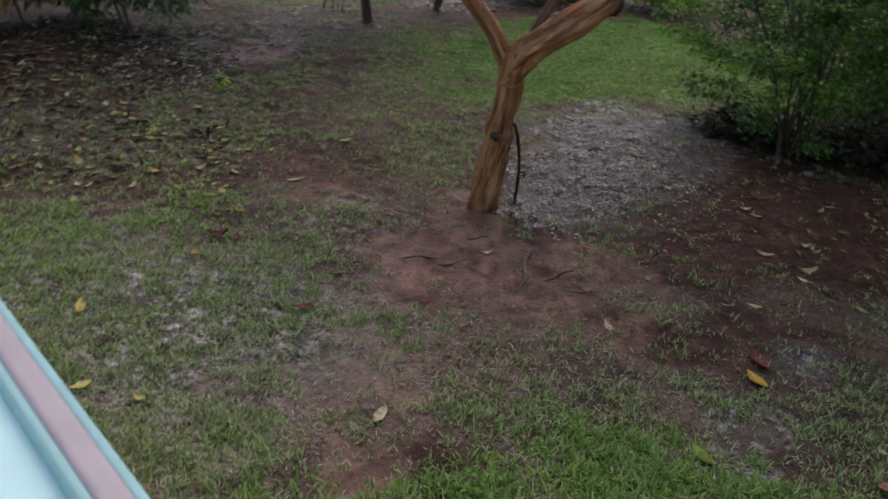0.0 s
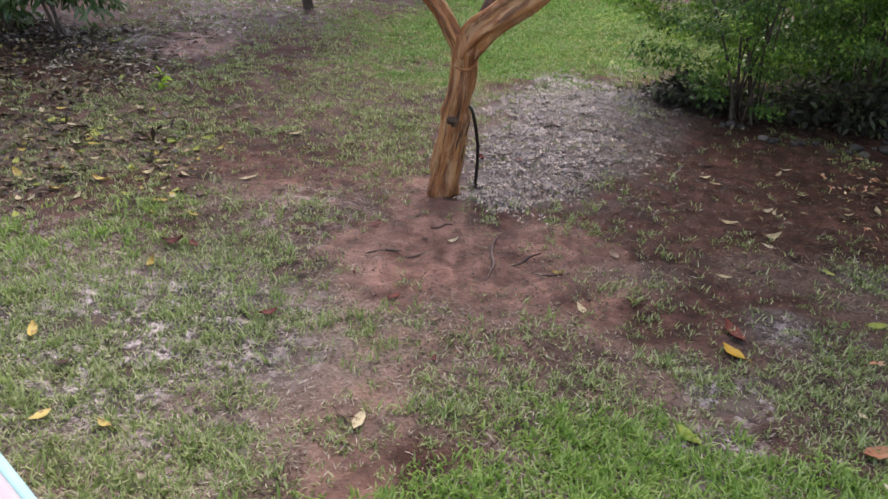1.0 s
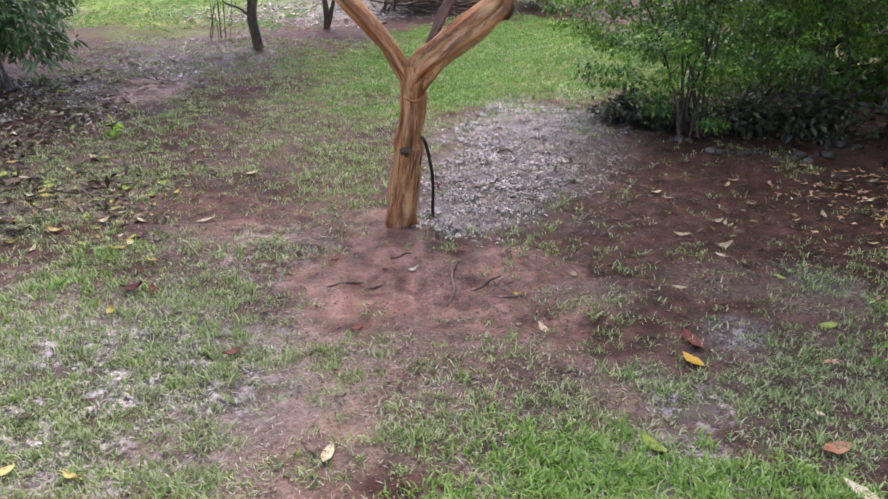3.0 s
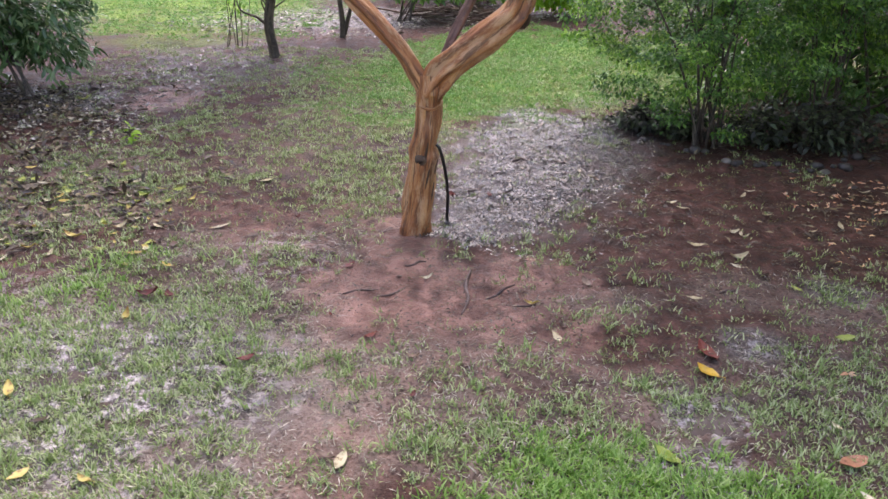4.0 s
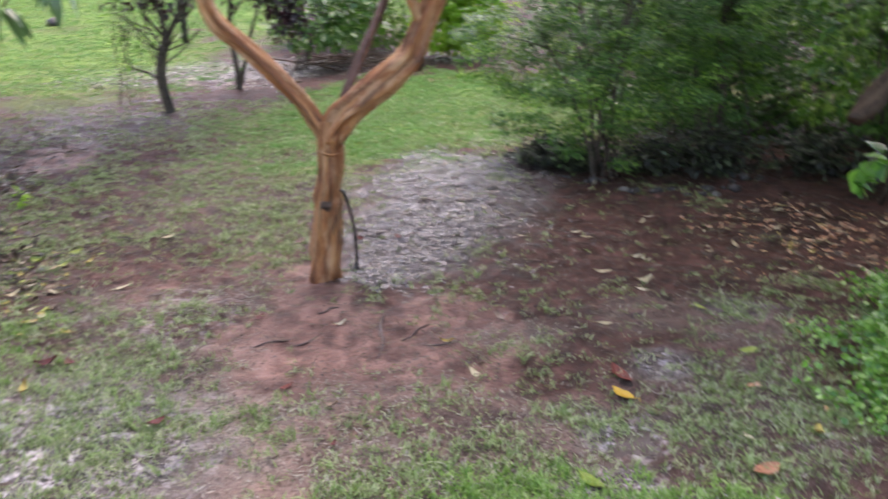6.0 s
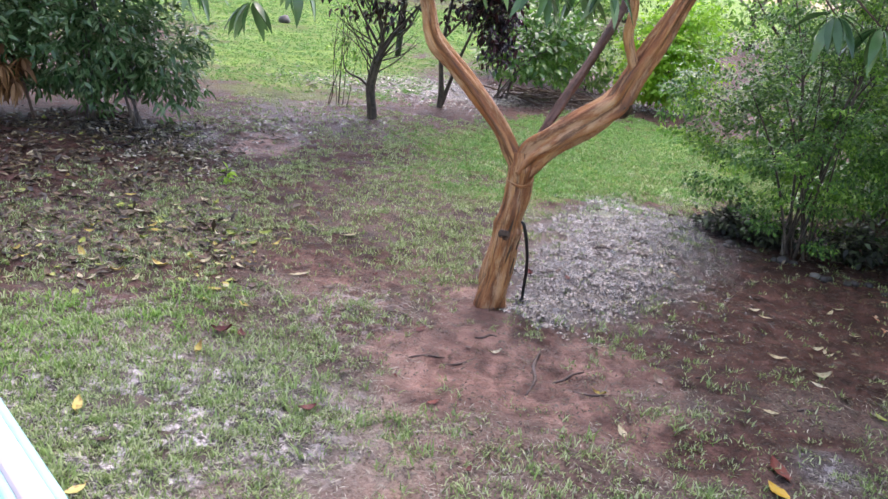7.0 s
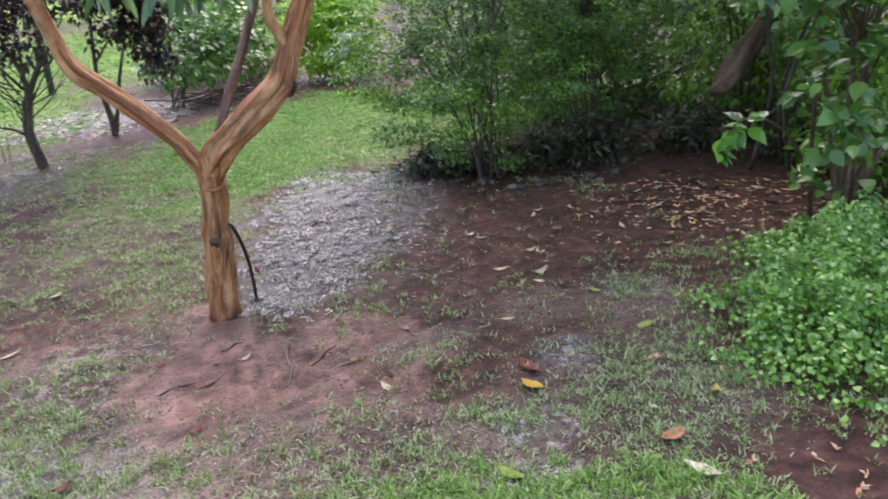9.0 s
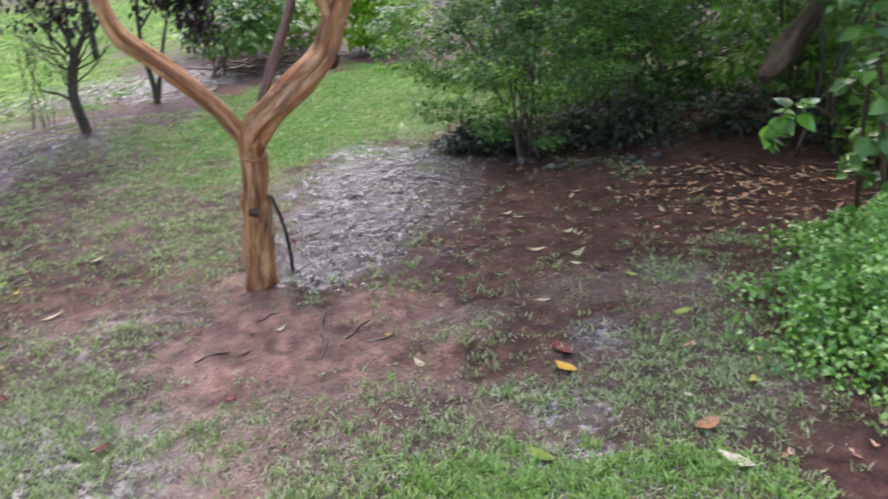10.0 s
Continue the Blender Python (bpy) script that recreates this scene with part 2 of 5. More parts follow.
def leaf_material(name, dark, mid, light, rough=0.35, through_light=0.25, by="island", spots=None, water=0.0):
    """Foliage: colour varies leaf by leaf, wet gloss, some light passing through."""
    m, n, l, p = nodes_of(name)
    if by == "island":
        rnd = n.new("ShaderNodeNewGeometry").outputs["Random Per Island"]
    else:
        rnd = n.new("ShaderNodeObjectInfo").outputs["Random"]
    col = ramp_node(n, l, rnd, [(0.0, dark), (0.55, mid), (1.0, light)])
    co = n.new("ShaderNodeTexCoord").outputs["Object"]
    fine = noise_node(n, l, 60, 3, 0.6, co)
    colour = mix_node(n, l, math_node(n, l, "MULTIPLY", fine.outputs[0], 0.5), col.outputs[0], tuple(c * 0.55 for c in mid))
    if spots:
        blot = noise_node(n, l, 35, 3, 0.7, co)
        mask = ramp_node(n, l, blot.outputs[0], [(0.56, (0, 0, 0)), (0.64, (1, 1, 1))])
        colour = mix_node(n, l, mask.outputs[0], colour, spots)
    l.new(colour, p.inputs["Base Color"])
    p.inputs["Roughness"].default_value = rough
    p.inputs["Coat Weight"].default_value, p.inputs["Coat Roughness"].default_value = water, 0.12
    bump_node(n, l, fine.outputs[0], 0.25, 0.004, p)
    if through_light:
        tr = n.new("ShaderNodeBsdfTranslucent")
        l.new(colour, tr.inputs["Color"])
        mx = n.new("ShaderNodeMixShader")
        mx.inputs[0].default_value = through_light
        l.new(p.outputs[0], mx.inputs[1])
        l.new(tr.outputs[0], mx.inputs[2])
        l.new(mx.outputs[0], n["Material Output"].inputs["Surface"])
    return m


def bark_material(name, dark, mid, light, scale=18.0, rough=0.55, bump=0.5):
    """Bark: long streaks along the limb (z), blotches, fine relief."""
    m, n, l, p = nodes_of(name)
    grain = n.new("ShaderNodeAttribute")
    grain.attribute_name = "grain"
    co = grain.outputs["Vector"]
    mp = n.new("ShaderNodeMapping")
    mp.inputs["Scale"].default_value = (1, 1, 0.12)
    l.new(co, mp.inputs[0])
    streak = noise_node(n, l, scale, 5, 0.65, mp.outputs[0])
    blot = noise_node(n, l, scale * 0.4, 4, 0.6, co)
    fine = noise_node(n, l, scale * 5, 3, 0.6, co)
    c1 = ramp_node(n, l, streak.outputs[0], [(0.36, dark), (0.5, mid), (0.66, light)])
    mask = ramp_node(n, l, blot.outputs[0], [(0.45, (0, 0, 0)), (0.7, (1, 1, 1))])
    c2 = mix_node(n, l, math_node(n, l, "MULTIPLY", mask.outputs[0], 0.55), c1.outputs[0], tuple(v * 0.55 for v in mid))
    flake = noise_node(n, l, scale * 0.9, 3, 0.7, co)
    flakes = ramp_node(n, l, flake.outputs[0], [(0.54, (0, 0, 0)), (0.60, (1, 1, 1))])
    c2 = mix_node(n, l, math_node(n, l, "MULTIPLY", flakes.outputs[0], 0.55), c2, light)
    c3 = mix_node(n, l, math_node(n, l, "MULTIPLY", fine.outputs[0], 0.35), c2, dark)
    l.new(c3, p.inputs["Base Color"])
    rr = ramp_node(n, l, blot.outputs[0], [(0.3, (rough - 0.2,) * 3), (0.7, (rough + 0.15,) * 3)])
    l.new(rr.outputs[0], p.inputs["Roughness"])
    b = bump_node(n, l, streak.outputs[0], bump, 0.035, p)
    bump_node(n, l, fine.outputs[0], bump * 0.5, 0.004, p, b)
    return m


def peeled_bark_material(name):
    """Smooth bark that peels: orange wood, pale tan plates, dark seams."""
    m, n, l, p = nodes_of(name)
    grain = n.new("ShaderNodeAttribute")
    grain.attribute_name = "grain"
    co = grain.outputs["Vector"]

    def drawn_out(k, shift):
        mp = n.new("ShaderNodeMapping")
        mp.inputs["Scale"].default_value, mp.inputs["Location"].default_value = (1, 1, k), (shift, shift * 0.7, shift * 1.3)
        l.new(co, mp.inputs[0])
        return mp.outputs[0]

    streak = noise_node(n, l, 25, 6, 0.66, drawn_out(0.10, 0.0))
    plate = noise_node(n, l, 15, 6, 0.7, drawn_out(0.24, 3.0))
    seam = noise_node(n, l, 30, 6, 0.68, drawn_out(0.075, 7.0))
    blush = noise_node(n, l, 7, 3, 0.5, drawn_out(0.6, 11.0))
    fine = noise_node(n, l, 150, 3, 0.6, drawn_out(0.5, 1.0))
    c = ramp_node(n, l, streak.outputs[0], [(0.38, (0.16, 0.058, 0.022)), (0.5, (0.45, 0.170, 0.054)), (0.60, (0.65, 0.33, 0.130))]).outputs[0]
    red = ramp_node(n, l, blush.outputs[0], [(0.46, (0, 0, 0)), (0.62, (1, 1, 1))])
    c = mix_node(n, l, math_node(n, l, "MULTIPLY", red.outputs[0], 0.55), c, (0.34, 0.115, 0.040))
    plates = ramp_node(n, l, plate.outputs[0], [(0.51, (0, 0, 0)), (0.60, (1, 1, 1))])
    c = mix_node(n, l, math_node(n, l, "MULTIPLY", plates.outputs[0], 0.6), c, (0.74, 0.47, 0.26))
    seams = ramp_node(n, l, seam.outputs[0], [(0.39, (1, 1, 1)), (0.46, (0, 0, 0))])
    c = mix_node(n, l, math_node(n, l, "MULTIPLY", seams.outputs[0], 0.8), c, (0.10, 0.036, 0.016))
    c = mix_node(n, l, math_node(n, l, "MULTIPLY", fine.outputs[0], 0.18), c, (0.14, 0.06, 0.03))
    l.new(c, p.inputs["Base Color"])
    rough = ramp_node(n, l, plate.outputs[0], [(0.45, (0.42,) * 3), (0.6, (0.6,) * 3)])
    l.new(rough.outputs[0], p.inputs["Roughness"])
    b = bump_node(n, l, plates.outputs[0], 0.5, 0.006, p)
    b = bump_node(n, l, streak.outputs[0], 0.8, 0.02, p, b)
    bump_node(n, l, fine.outputs[0], 0.8, 0.006, p, b)
    return m


def ground_material():
    m, n, l, p = nodes_of("wet_soil")
    co = n.new("ShaderNodeTexCoord").outputs["Object"]

    def attr(name):
        a = n.new("ShaderNodeAttribute")
        a.attribute_name = name
        return a.outputs["Fac"]

    big, mid, fine, grit = noise_node(n, l, 1.1, 5, 0.6, co), noise_node(n, l, 7, 5, 0.65, co), noise_node(n, l, 45, 4, 0.7, co), noise_node(n, l, 190, 2, 0.6, co)
    # hollows nearly black: crevice shade put into the soil colour
    soil = ramp_node(n, l, mid.outputs[0], [(0.32, (0.030, 0.0150, 0.0118)), (0.5, (0.088, 0.042, 0.033)), (0.68, (0.180, 0.096, 0.078))])
    silt = ramp_node(n, l, mid.outputs[0], [(0.3, (0.28, 0.162, 0.130)), (0.55, (0.47, 0.285, 0.228)), (0.8, (0.57, 0.365, 0.305))])
    thatch = ramp_node(n, l, fine.outputs[0], [(0.35, (0.14, 0.112, 0.092)), (0.55, (0.36, 0.305, 0.255)), (0.75, (0.56, 0.49, 0.43))])
    lawn = ramp_node(n, l, fine.outputs[0], [(0.3, (0.12, 0.235, 0.033)), (0.55, (0.205, 0.385, 0.058)), (0.8, (0.31, 0.50, 0.11))])
    dark_bits = ramp_node(n, l, fine.outputs[0], [(0.40, (1, 1, 1)), (0.48, (0, 0, 0))])
    pale_bits = ramp_node(n, l, grit.outputs[0], [(0.58, (0, 0, 0)), (0.66, (1, 1, 1))])
    drift = noise_node(n, l, 3.2, 5, 0.65, co)
    drifts = ramp_node(n, l, drift.outputs[0], [(0.36, (0.28, 0.28, 0.28)), (0.56, (1, 1, 1))])
    edge = noise_node(n, l, 13, 6, 0.7, co)
    ragged = math_node(n, l, "SUBTRACT", math_node(n, l, "ADD", attr("silt"), math_node(n, l, "MULTIPLY", edge.outputs[0], 0.9)), 0.45)
    sheet = ramp_node(n, l, ragged, [(0.16, (0, 0, 0)), (0.62, (1, 1, 1))])
    silty = math_node(n, l, "MULTIPLY", sheet.outputs[0], drifts.outputs[0])
    c = mix_node(n, l, silty, soil.outputs[0], silt.outputs[0])
    c = mix_node(n, l, math_node(n, l, "MULTIPLY", attr("grass"), 0.75), c, thatch.outputs[0])
    # dark of wet soil, with a grey-blue cast painted for reflected sky
    c = mix_node(n, l, math_node(n, l, "MULTIPLY", attr("wet"), 0.78), c, (0.042, 0.041, 0.045))
    # near-white spots: sky glare painted over the pale silt
    pale_noise = noise_node(n, l, 11, 6, 0.75, co)
    pale_glare = ramp_node(n, l, pale_noise.outputs[0], [(0.50, (0, 0, 0)), (0.57, (1, 1, 1))])
    c = mix_node(n, l, math_node(n, l, "MULTIPLY", attr("pale"), pale_glare.outputs[0]), c, (0.80, 0.76, 0.77))
    c = mix_node(n, l, attr("lawn"), c, lawn.outputs[0])
    c = mix_node(n, l, math_node(n, l, "MULTIPLY", math_node(n, l, "SUBTRACT", dark_bits.outputs[0], math_node(n, l, "MULTIPLY", attr("silt"), 0.75)), 0.55), c, (0.034, 0.023, 0.018))
    c = mix_node(n, l, math_node(n, l, "MULTIPLY", pale_bits.outputs[0], 0.2), c, (0.34, 0.29, 0.24))
    tone = ramp_node(n, l, big.outputs[0], [(0.35, (0.60, 0.57, 0.56)), (0.65, (1.2, 1.14, 1.1))])
    mul = n.new("ShaderNodeMix")
    mul.data_type, mul.blend_type = "RGBA", "MULTIPLY"
    mul.inputs[0].default_value = 1.0
    l.new(c, mul.inputs[6])
    l.new(tone.outputs[0], mul.inputs[7])
    l.new(mul.outputs[2], p.inputs["Base Color"])
    damp = ramp_node(n, l, mid.outputs[0], [(0.35, (0.42,) * 3), (0.7, (0.72,) * 3)])
    film = noise_node(n, l, 30, 5, 0.75, co)
    broken = ramp_node(n, l, film.outputs[0], [(0.38, (0, 0, 0)), (0.48, (1, 1, 1))])
    wet = math_node(n, l, "MULTIPLY", attr("wet"), broken.outputs[0])
    rough = mix_node(n, l, wet, damp.outputs[0], (0.06, 0.06, 0.06))
    rough = mix_node(n, l, attr("silt"), rough, (0.30, 0.30, 0.30))
    rough = mix_node(n, l, attr("lawn"), rough, (0.75, 0.75, 0.75))
    l.new(rough, p.inputs["Roughness"])
    gloss = mix_node(n, l, wet, (0.13, 0.13, 0.13), (1.0, 1.0, 1.0))
    l.new(gloss, p.inputs["Specular IOR Level"])
    b = bump_node(n, l, mid.outputs[0], 0.6, 0.03, p)
    b = bump_node(n, l, fine.outputs[0], 1.0, 0.020, p, b)
    bump_node(n, l, grit.outputs[0], 0.35, 0.004, p, b)
    return m


def water_material(name, colour, rough, ripple):
    """Shallow rain water, clouded by soil, its skin broken by drops."""
    m, n, l, p = nodes_of(name)
    co = n.new("ShaderNodeTexCoord").outputs["Object"]
    slow, quick = noise_node(n, l, 5, 3, 0.5, co), noise_node(n, l, 38, 3, 0.6, co)
    c = ramp_node(n, l, slow.outputs[0], [(0.3, tuple(v * 0.7 for v in colour)), (0.7, tuple(min(1, v * 1.15) for v in colour))])
    l.new(c.outputs[0], p.inputs["Base Color"])
    p.inputs["Roughness"].default_value, p.inputs["IOR"].default_value = rough, 1.33
    p.inputs["Specular IOR Level"].default_value = 0.5
    bump_node(n, l, quick.outputs[0], ripple, 0.01, p)
    return m


SOIL = ground_material()
CLEAR_WATER = water_material("rain_water", (0.10, 0.075, 0.065), 0.07, 0.35)
GRASS = leaf_material("grass_blade", (0.11, 0.18, 0.055), (0.39, 0.54, 0.205), (0.76, 0.82, 0.52), 0.22, 0.42)
LUSH_GRASS = leaf_material("lush_grass_blade", (0.08, 0.22, 0.035), (0.31, 0.55, 0.12), (0.56, 0.76, 0.30), 0.24, 0.45)
TUFT_GRASS = leaf_material("tuft_blade", (0.14, 0.24, 0.06), (0.34, 0.52, 0.16), (0.60, 0.72, 0.38), 0.28, 0.42)
LAWN_GRASS = leaf_material("lawn_blade", (0.085, 0.24, 0.045), (0.185, 0.44, 0.09), (0.38, 0.63, 0.21), 0.3, 0.4)
PEELED_BARK = peeled_bark_material("peeled_orange_bark")
DARK_BARK = bark_material("dark_wet_bark", (0.020, 0.015, 0.010), (0.070, 0.052, 0.036), (0.17, 0.135, 0.095), 22, 0.5, 0.6)
RED_BARK = bark_material("red_brown_bark", (0.045, 0.022, 0.015), (0.15, 0.075, 0.052), (0.27, 0.155, 0.11), 20, 0.5, 0.6)
BROWN_BARK = bark_material("brown_bark", (0.035, 0.020, 0.012), (0.10, 0.058, 0.034), (0.19, 0.12, 0.075), 20, 0.55, 0.6)
PALE_BARK = bark_material("pale_bark", (0.30, 0.28, 0.24), (0.52, 0.50, 0.45), (0.66, 0.64, 0.60), 14, 0.6, 0.3)
HEDGE_LEAF = leaf_material("hedge_leaf", (0.030, 0.105, 0.014), (0.20, 0.49, 0.055), (0.56, 0.82, 0.20), 0.3, 0.45, water=0.15)
LIME_LEAF = leaf_material("lime_leaf", (0.16, 0.40, 0.02), (0.34, 0.66, 0.045), (0.55, 0.82, 0.11), 0.4, 0.55)
MANGO_LEAF = leaf_material("dark_glossy_leaf", (0.040, 0.11, 0.036), (0.120, 0.255, 0.085), (0.30, 0.46, 0.20), 0.18, 0.35, water=0.7)
PURPLE_LEAF = leaf_material("dark_purple_leaf", (0.012, 0.010, 0.012), (0.030, 0.018, 0.022), (0.12, 0.022, 0.035), 0.35, 0.15)
BROAD_LEAF = leaf_material("broad_green_leaf", (0.045, 0.14, 0.025), (0.135, 0.34, 0.055), (0.32, 0.56, 0.14), 0.2, 0.4, water=0.8)
CLUMP_LEAF = leaf_material("heart_leaf", (0.035, 0.15, 0.018), (0.23, 0.56, 0.075), (0.56, 0.84, 0.26), 0.18, 0.38, water=0.9)
# darker copy of the hedge leaf: shade of its hollows put into the colour
SHADED_GREEN_LEAF = leaf_material("shaded_green_leaf", (0.026, 0.080, 0.020), (0.095, 0.26, 0.052), (0.24, 0.48, 0.10), 0.3, 0.3, water=0.25)
# dark leaves, taken nearly to black for the shade beneath the hedge
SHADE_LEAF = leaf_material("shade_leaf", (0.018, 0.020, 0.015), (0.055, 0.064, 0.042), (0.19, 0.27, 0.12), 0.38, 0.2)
FAR_LEAF = leaf_material("far_leaf", (0.04, 0.11, 0.02), (0.14, 0.33, 0.045), (0.38, 0.60, 0.12), 0.45, 0.45)
DEAD_FROND = leaf_material("dead_frond", (0.14, 0.065, 0.022), (0.32, 0.155, 0.055), (0.50, 0.28, 0.11), 0.6, 0.1)
GOLDEN_LEAF = leaf_material("golden_leaf", (0.62, 0.38, 0.03), (0.70, 0.45, 0.04), (0.78, 0.54, 0.08), 0.35, 0.1, "object")
YELLOW_LEAF = leaf_material("yellow_leaf", (0.46, 0.36, 0.06), (0.60, 0.50, 0.12), (0.70, 0.63, 0.24), 0.35, 0.1, "object", (0.30, 0.17, 0.05))
PALE_LEAF = leaf_material("pale_leaf", (0.54, 0.47, 0.26), (0.66, 0.60, 0.38), (0.74, 0.69, 0.50), 0.4, 0.1, "object", (0.36, 0.28, 0.14))
LIMEY_LEAF = leaf_material("yellow_green_leaf", (0.26, 0.36, 0.05), (0.40, 0.48, 0.09), (0.52, 0.56, 0.15), 0.35, 0.1, "object")
RED_LEAF = leaf_material("red_brown_leaf", (0.10, 0.012, 0.010), (0.16, 0.020, 0.015), (0.22, 0.042, 0.022), 0.6, 0.05, "object", (0.08, 0.03, 0.02))
RUST_LEAF = leaf_material("rust_leaf", (0.36, 0.13, 0.06), (0.44, 0.18, 0.09), (0.52, 0.24, 0.13), 0.35, 0.05, "object", (0.22, 0.09, 0.05))
BROWN_LEAF = leaf_material("brown_leaf", (0.06, 0.035, 0.024), (0.16, 0.095, 0.06), (0.32, 0.22, 0.14), 0.35, 0.05, "object")
FLOWER = leaf_material("coral_petal", (0.84, 0.38, 0.19), (0.88, 0.58, 0.36), (0.90, 0.80, 0.60), 0.45, 0.15)
PETALS = leaf_material("petal_bits", (0.82, 0.38, 0.17), (0.86, 0.62, 0.30), (0.90, 0.82, 0.60), 0.4, 0.1)
STRAW = leaf_material("straw_bits", (0.13, 0.11, 0.075), (0.38, 0.35, 0.26), (0.68, 0.64, 0.54), 0.3, 0.1)
DRY_LITTER = leaf_material("leaf_litter_bits", (0.022, 0.016, 0.011), (0.064, 0.046, 0.027), (0.30, 0.24, 0.11), 0.38, 0.0)
# slight blue tint put in for the sky these wet bits reflect
LITTER = leaf_material("small_litter", (0.020, 0.020, 0.022), (0.046, 0.048, 0.054), (0.15, 0.155, 0.17), 0.18, 0.0)
film_coat = LITTER.node_tree.nodes["Principled BSDF"].inputs
film_coat["Coat Weight"].default_value, film_coat["Coat Roughness"].default_value, film_coat["Coat IOR"].default_value = 0.9, 0.13, 1.55


def plain_material(name, colour, rough, scale, spread_by=0.15, bump=0.1):
    m, n, l, p = nodes_of(name)
    co = n.new("ShaderNodeTexCoord").outputs["Object"]
    t, f = noise_node(n, l, scale, 5, 0.6, co), noise_node(n, l, scale * 9, 3, 0.6, co)
    c = ramp_node(n, l, t.outputs[0], [(0.3, tuple(v * (1 - spread_by) for v in colour)), (0.7, tuple(min(1, v * (1 + spread_by)) for v in colour))])
    l.new(c.outputs[0], p.inputs["Base Color"])
    p.inputs["Roughness"].default_value = rough
    bump_node(n, l, f.outputs[0], bump, 0.003, p)
    return m


CYAN_PAINT = plain_material("pale_cyan_paint", (0.56, 0.93, 0.96), 0.4, 6, 0.06)
TEAL_PAINT = plain_material("teal_paint", (0.30, 0.60, 0.60), 0.4, 9, 0.10)
LILAC_CAP = plain_material("lilac_grey_cap", (0.46, 0.42, 0.45), 0.45, 8, 0.10)
HOUSE_PAINT = plain_material("cream_house_paint", (0.72, 0.70, 0.64), 0.7, 3, 0.06)
FLOOR_TILE = plain_material("porch_cement", (0.60, 0.58, 0.55), 0.5, 5, 0.15)
TWIG = plain_material("twig_bark", (0.085, 0.052, 0.042), 0.45, 30, 0.6, 0.6)
STONE = plain_material("wet_stone", (0.055, 0.048, 0.042), 0.5, 12, 0.5, 0.5)
PALE_STONE = plain_material("pale_stone", (0.15, 0.14, 0.12), 0.5, 12, 0.3, 0.4)
BLACK_PIPE = plain_material("black_pipe", (0.014, 0.015, 0.015), 0.35, 30, 0.3)
GREEN_POST = plain_material("dark_post_wood", (0.035, 0.042, 0.022), 0.6, 15, 0.4)


# ---- ground ----
def grid_lines(spans):
    out = []
    for a, b, d in spans:
        out += list(np.arange(a, b, d))
    return np.array(out)


def build_ground():
    gx = grid_lines([(-400, -60, 40), (-60, -12, 4), (-12, -5, 0.35), (-5, -3.2, 0.06), (-3.2, 3.6, 0.028), (3.6, 6, 0.06), (6, 12, 0.35), (12, 60, 4), (60, 401, 40)])
    gy = grid_lines([(-400, -40, 40), (-40, -4, 4), (-4, 1.4, 0.3), (1.4, 6.6, 0.028), (6.6, 10, 0.05), (10, 19, 0.12), (19, 34, 0.4), (34, 60, 3), (60, 401, 40)])
    X, Y = np.meshgrid(gx, gy)
    x, y = X.ravel(), Y.ravel()
    v = np.stack([x, y, height(x, y)], 1)
    nx, ny = len(gx), len(gy)
    i = (np.arange(ny - 1)[:, None] * nx + np.arange(nx - 1)[None]).ravel()
    me = mesh_of("ground", v, np.stack([i, i + 1, i + nx + 1, i + nx], 1), SOIL)
    far = step(30, 45, y) + step(20, 40, np.abs(x)) + step(-3, -10, y)
    for name, val in (("grass", np.maximum(cover(GRASSY, x, y), cover(LUSH, x, y))), ("lawn", np.maximum(cover(LAWN, x, y) * 0.85, np.clip(far, 0, 1))), ("silt", np.clip(cover(SILT, x, y) * (0.72 + 0.6 * vnoise(x, y, 0.28, 14)) * (0.85 + 0.3 * vnoise(x, y, 0.09, 15)), 0, 1)), ("wet", cover(WET, x, y)), ("pale", cover(PALE, x, y))):
        a = me.attributes.new(name, "FLOAT", "POINT")
        a.data.foreach_set("value", np.asarray(val, np.float32))
    tagged(new("ground", me), "wet red-brown garden soil, muddy after rain", "ground", kind="structure")


build_ground()


def puddle(name, cx, cy, rx, ry, turn, level, material, label):
    """A thin sheet of water; the uneven soil breaks through it."""
    rings, sides = 14, 56
    c, s = math.cos(radians(turn)), math.sin(radians(turn))
    a, r = np.random.default_rng(5).random((2, 400))
    level = float(np.percentile(height(cx + rx * np.sqrt(r) * np.cos(6.283 * a), cy + ry * np.sqrt(r) * np.sin(6.283 * a)), level))
    verts, faces = [(cx, cy, level)], []
    for r in range(1, rings + 1):
        for k in range(sides):
            a = 2 * math.pi * k / sides
            wob = 1 + 0.18 * math.sin(3 * a + cx) + 0.12 * math.sin(5 * a + cy * 2) + 0.07 * math.sin(9 * a)
            u, w = rx * wob * r / rings * math.cos(a), ry * wob * r / rings * math.sin(a)
            verts.append((cx + u * c - w * s, cy + u * s + w * c, level - 0.012 * (r / rings) ** 3))
    for k in range(0, sides, 2):
        faces.append((0, 1 + k, 1 + (k + 1) % sides, 1 + (k + 2) % sides))
    for r in range(rings - 1):
        for k in range(sides):
            a, b = 1 + r * sides + k, 1 + r * sides + (k + 1) % sides
            faces.append((a, a + sides, b + sides, b))
    tagged(new(name, mesh_of(name, verts, faces, material)), label, "puddle", "puddles on the soil", "structure")


puddle("puddle", -1.75, 3.15, 0.55, 0.42, 30, 45, CLEAR_WATER, "rain puddle reflecting the grey sky between grass")
puddle("puddle", 1.6, 3.2, 0.24, 0.18, 0, 50, CLEAR_WATER, "small rain puddle reflecting the grey sky")


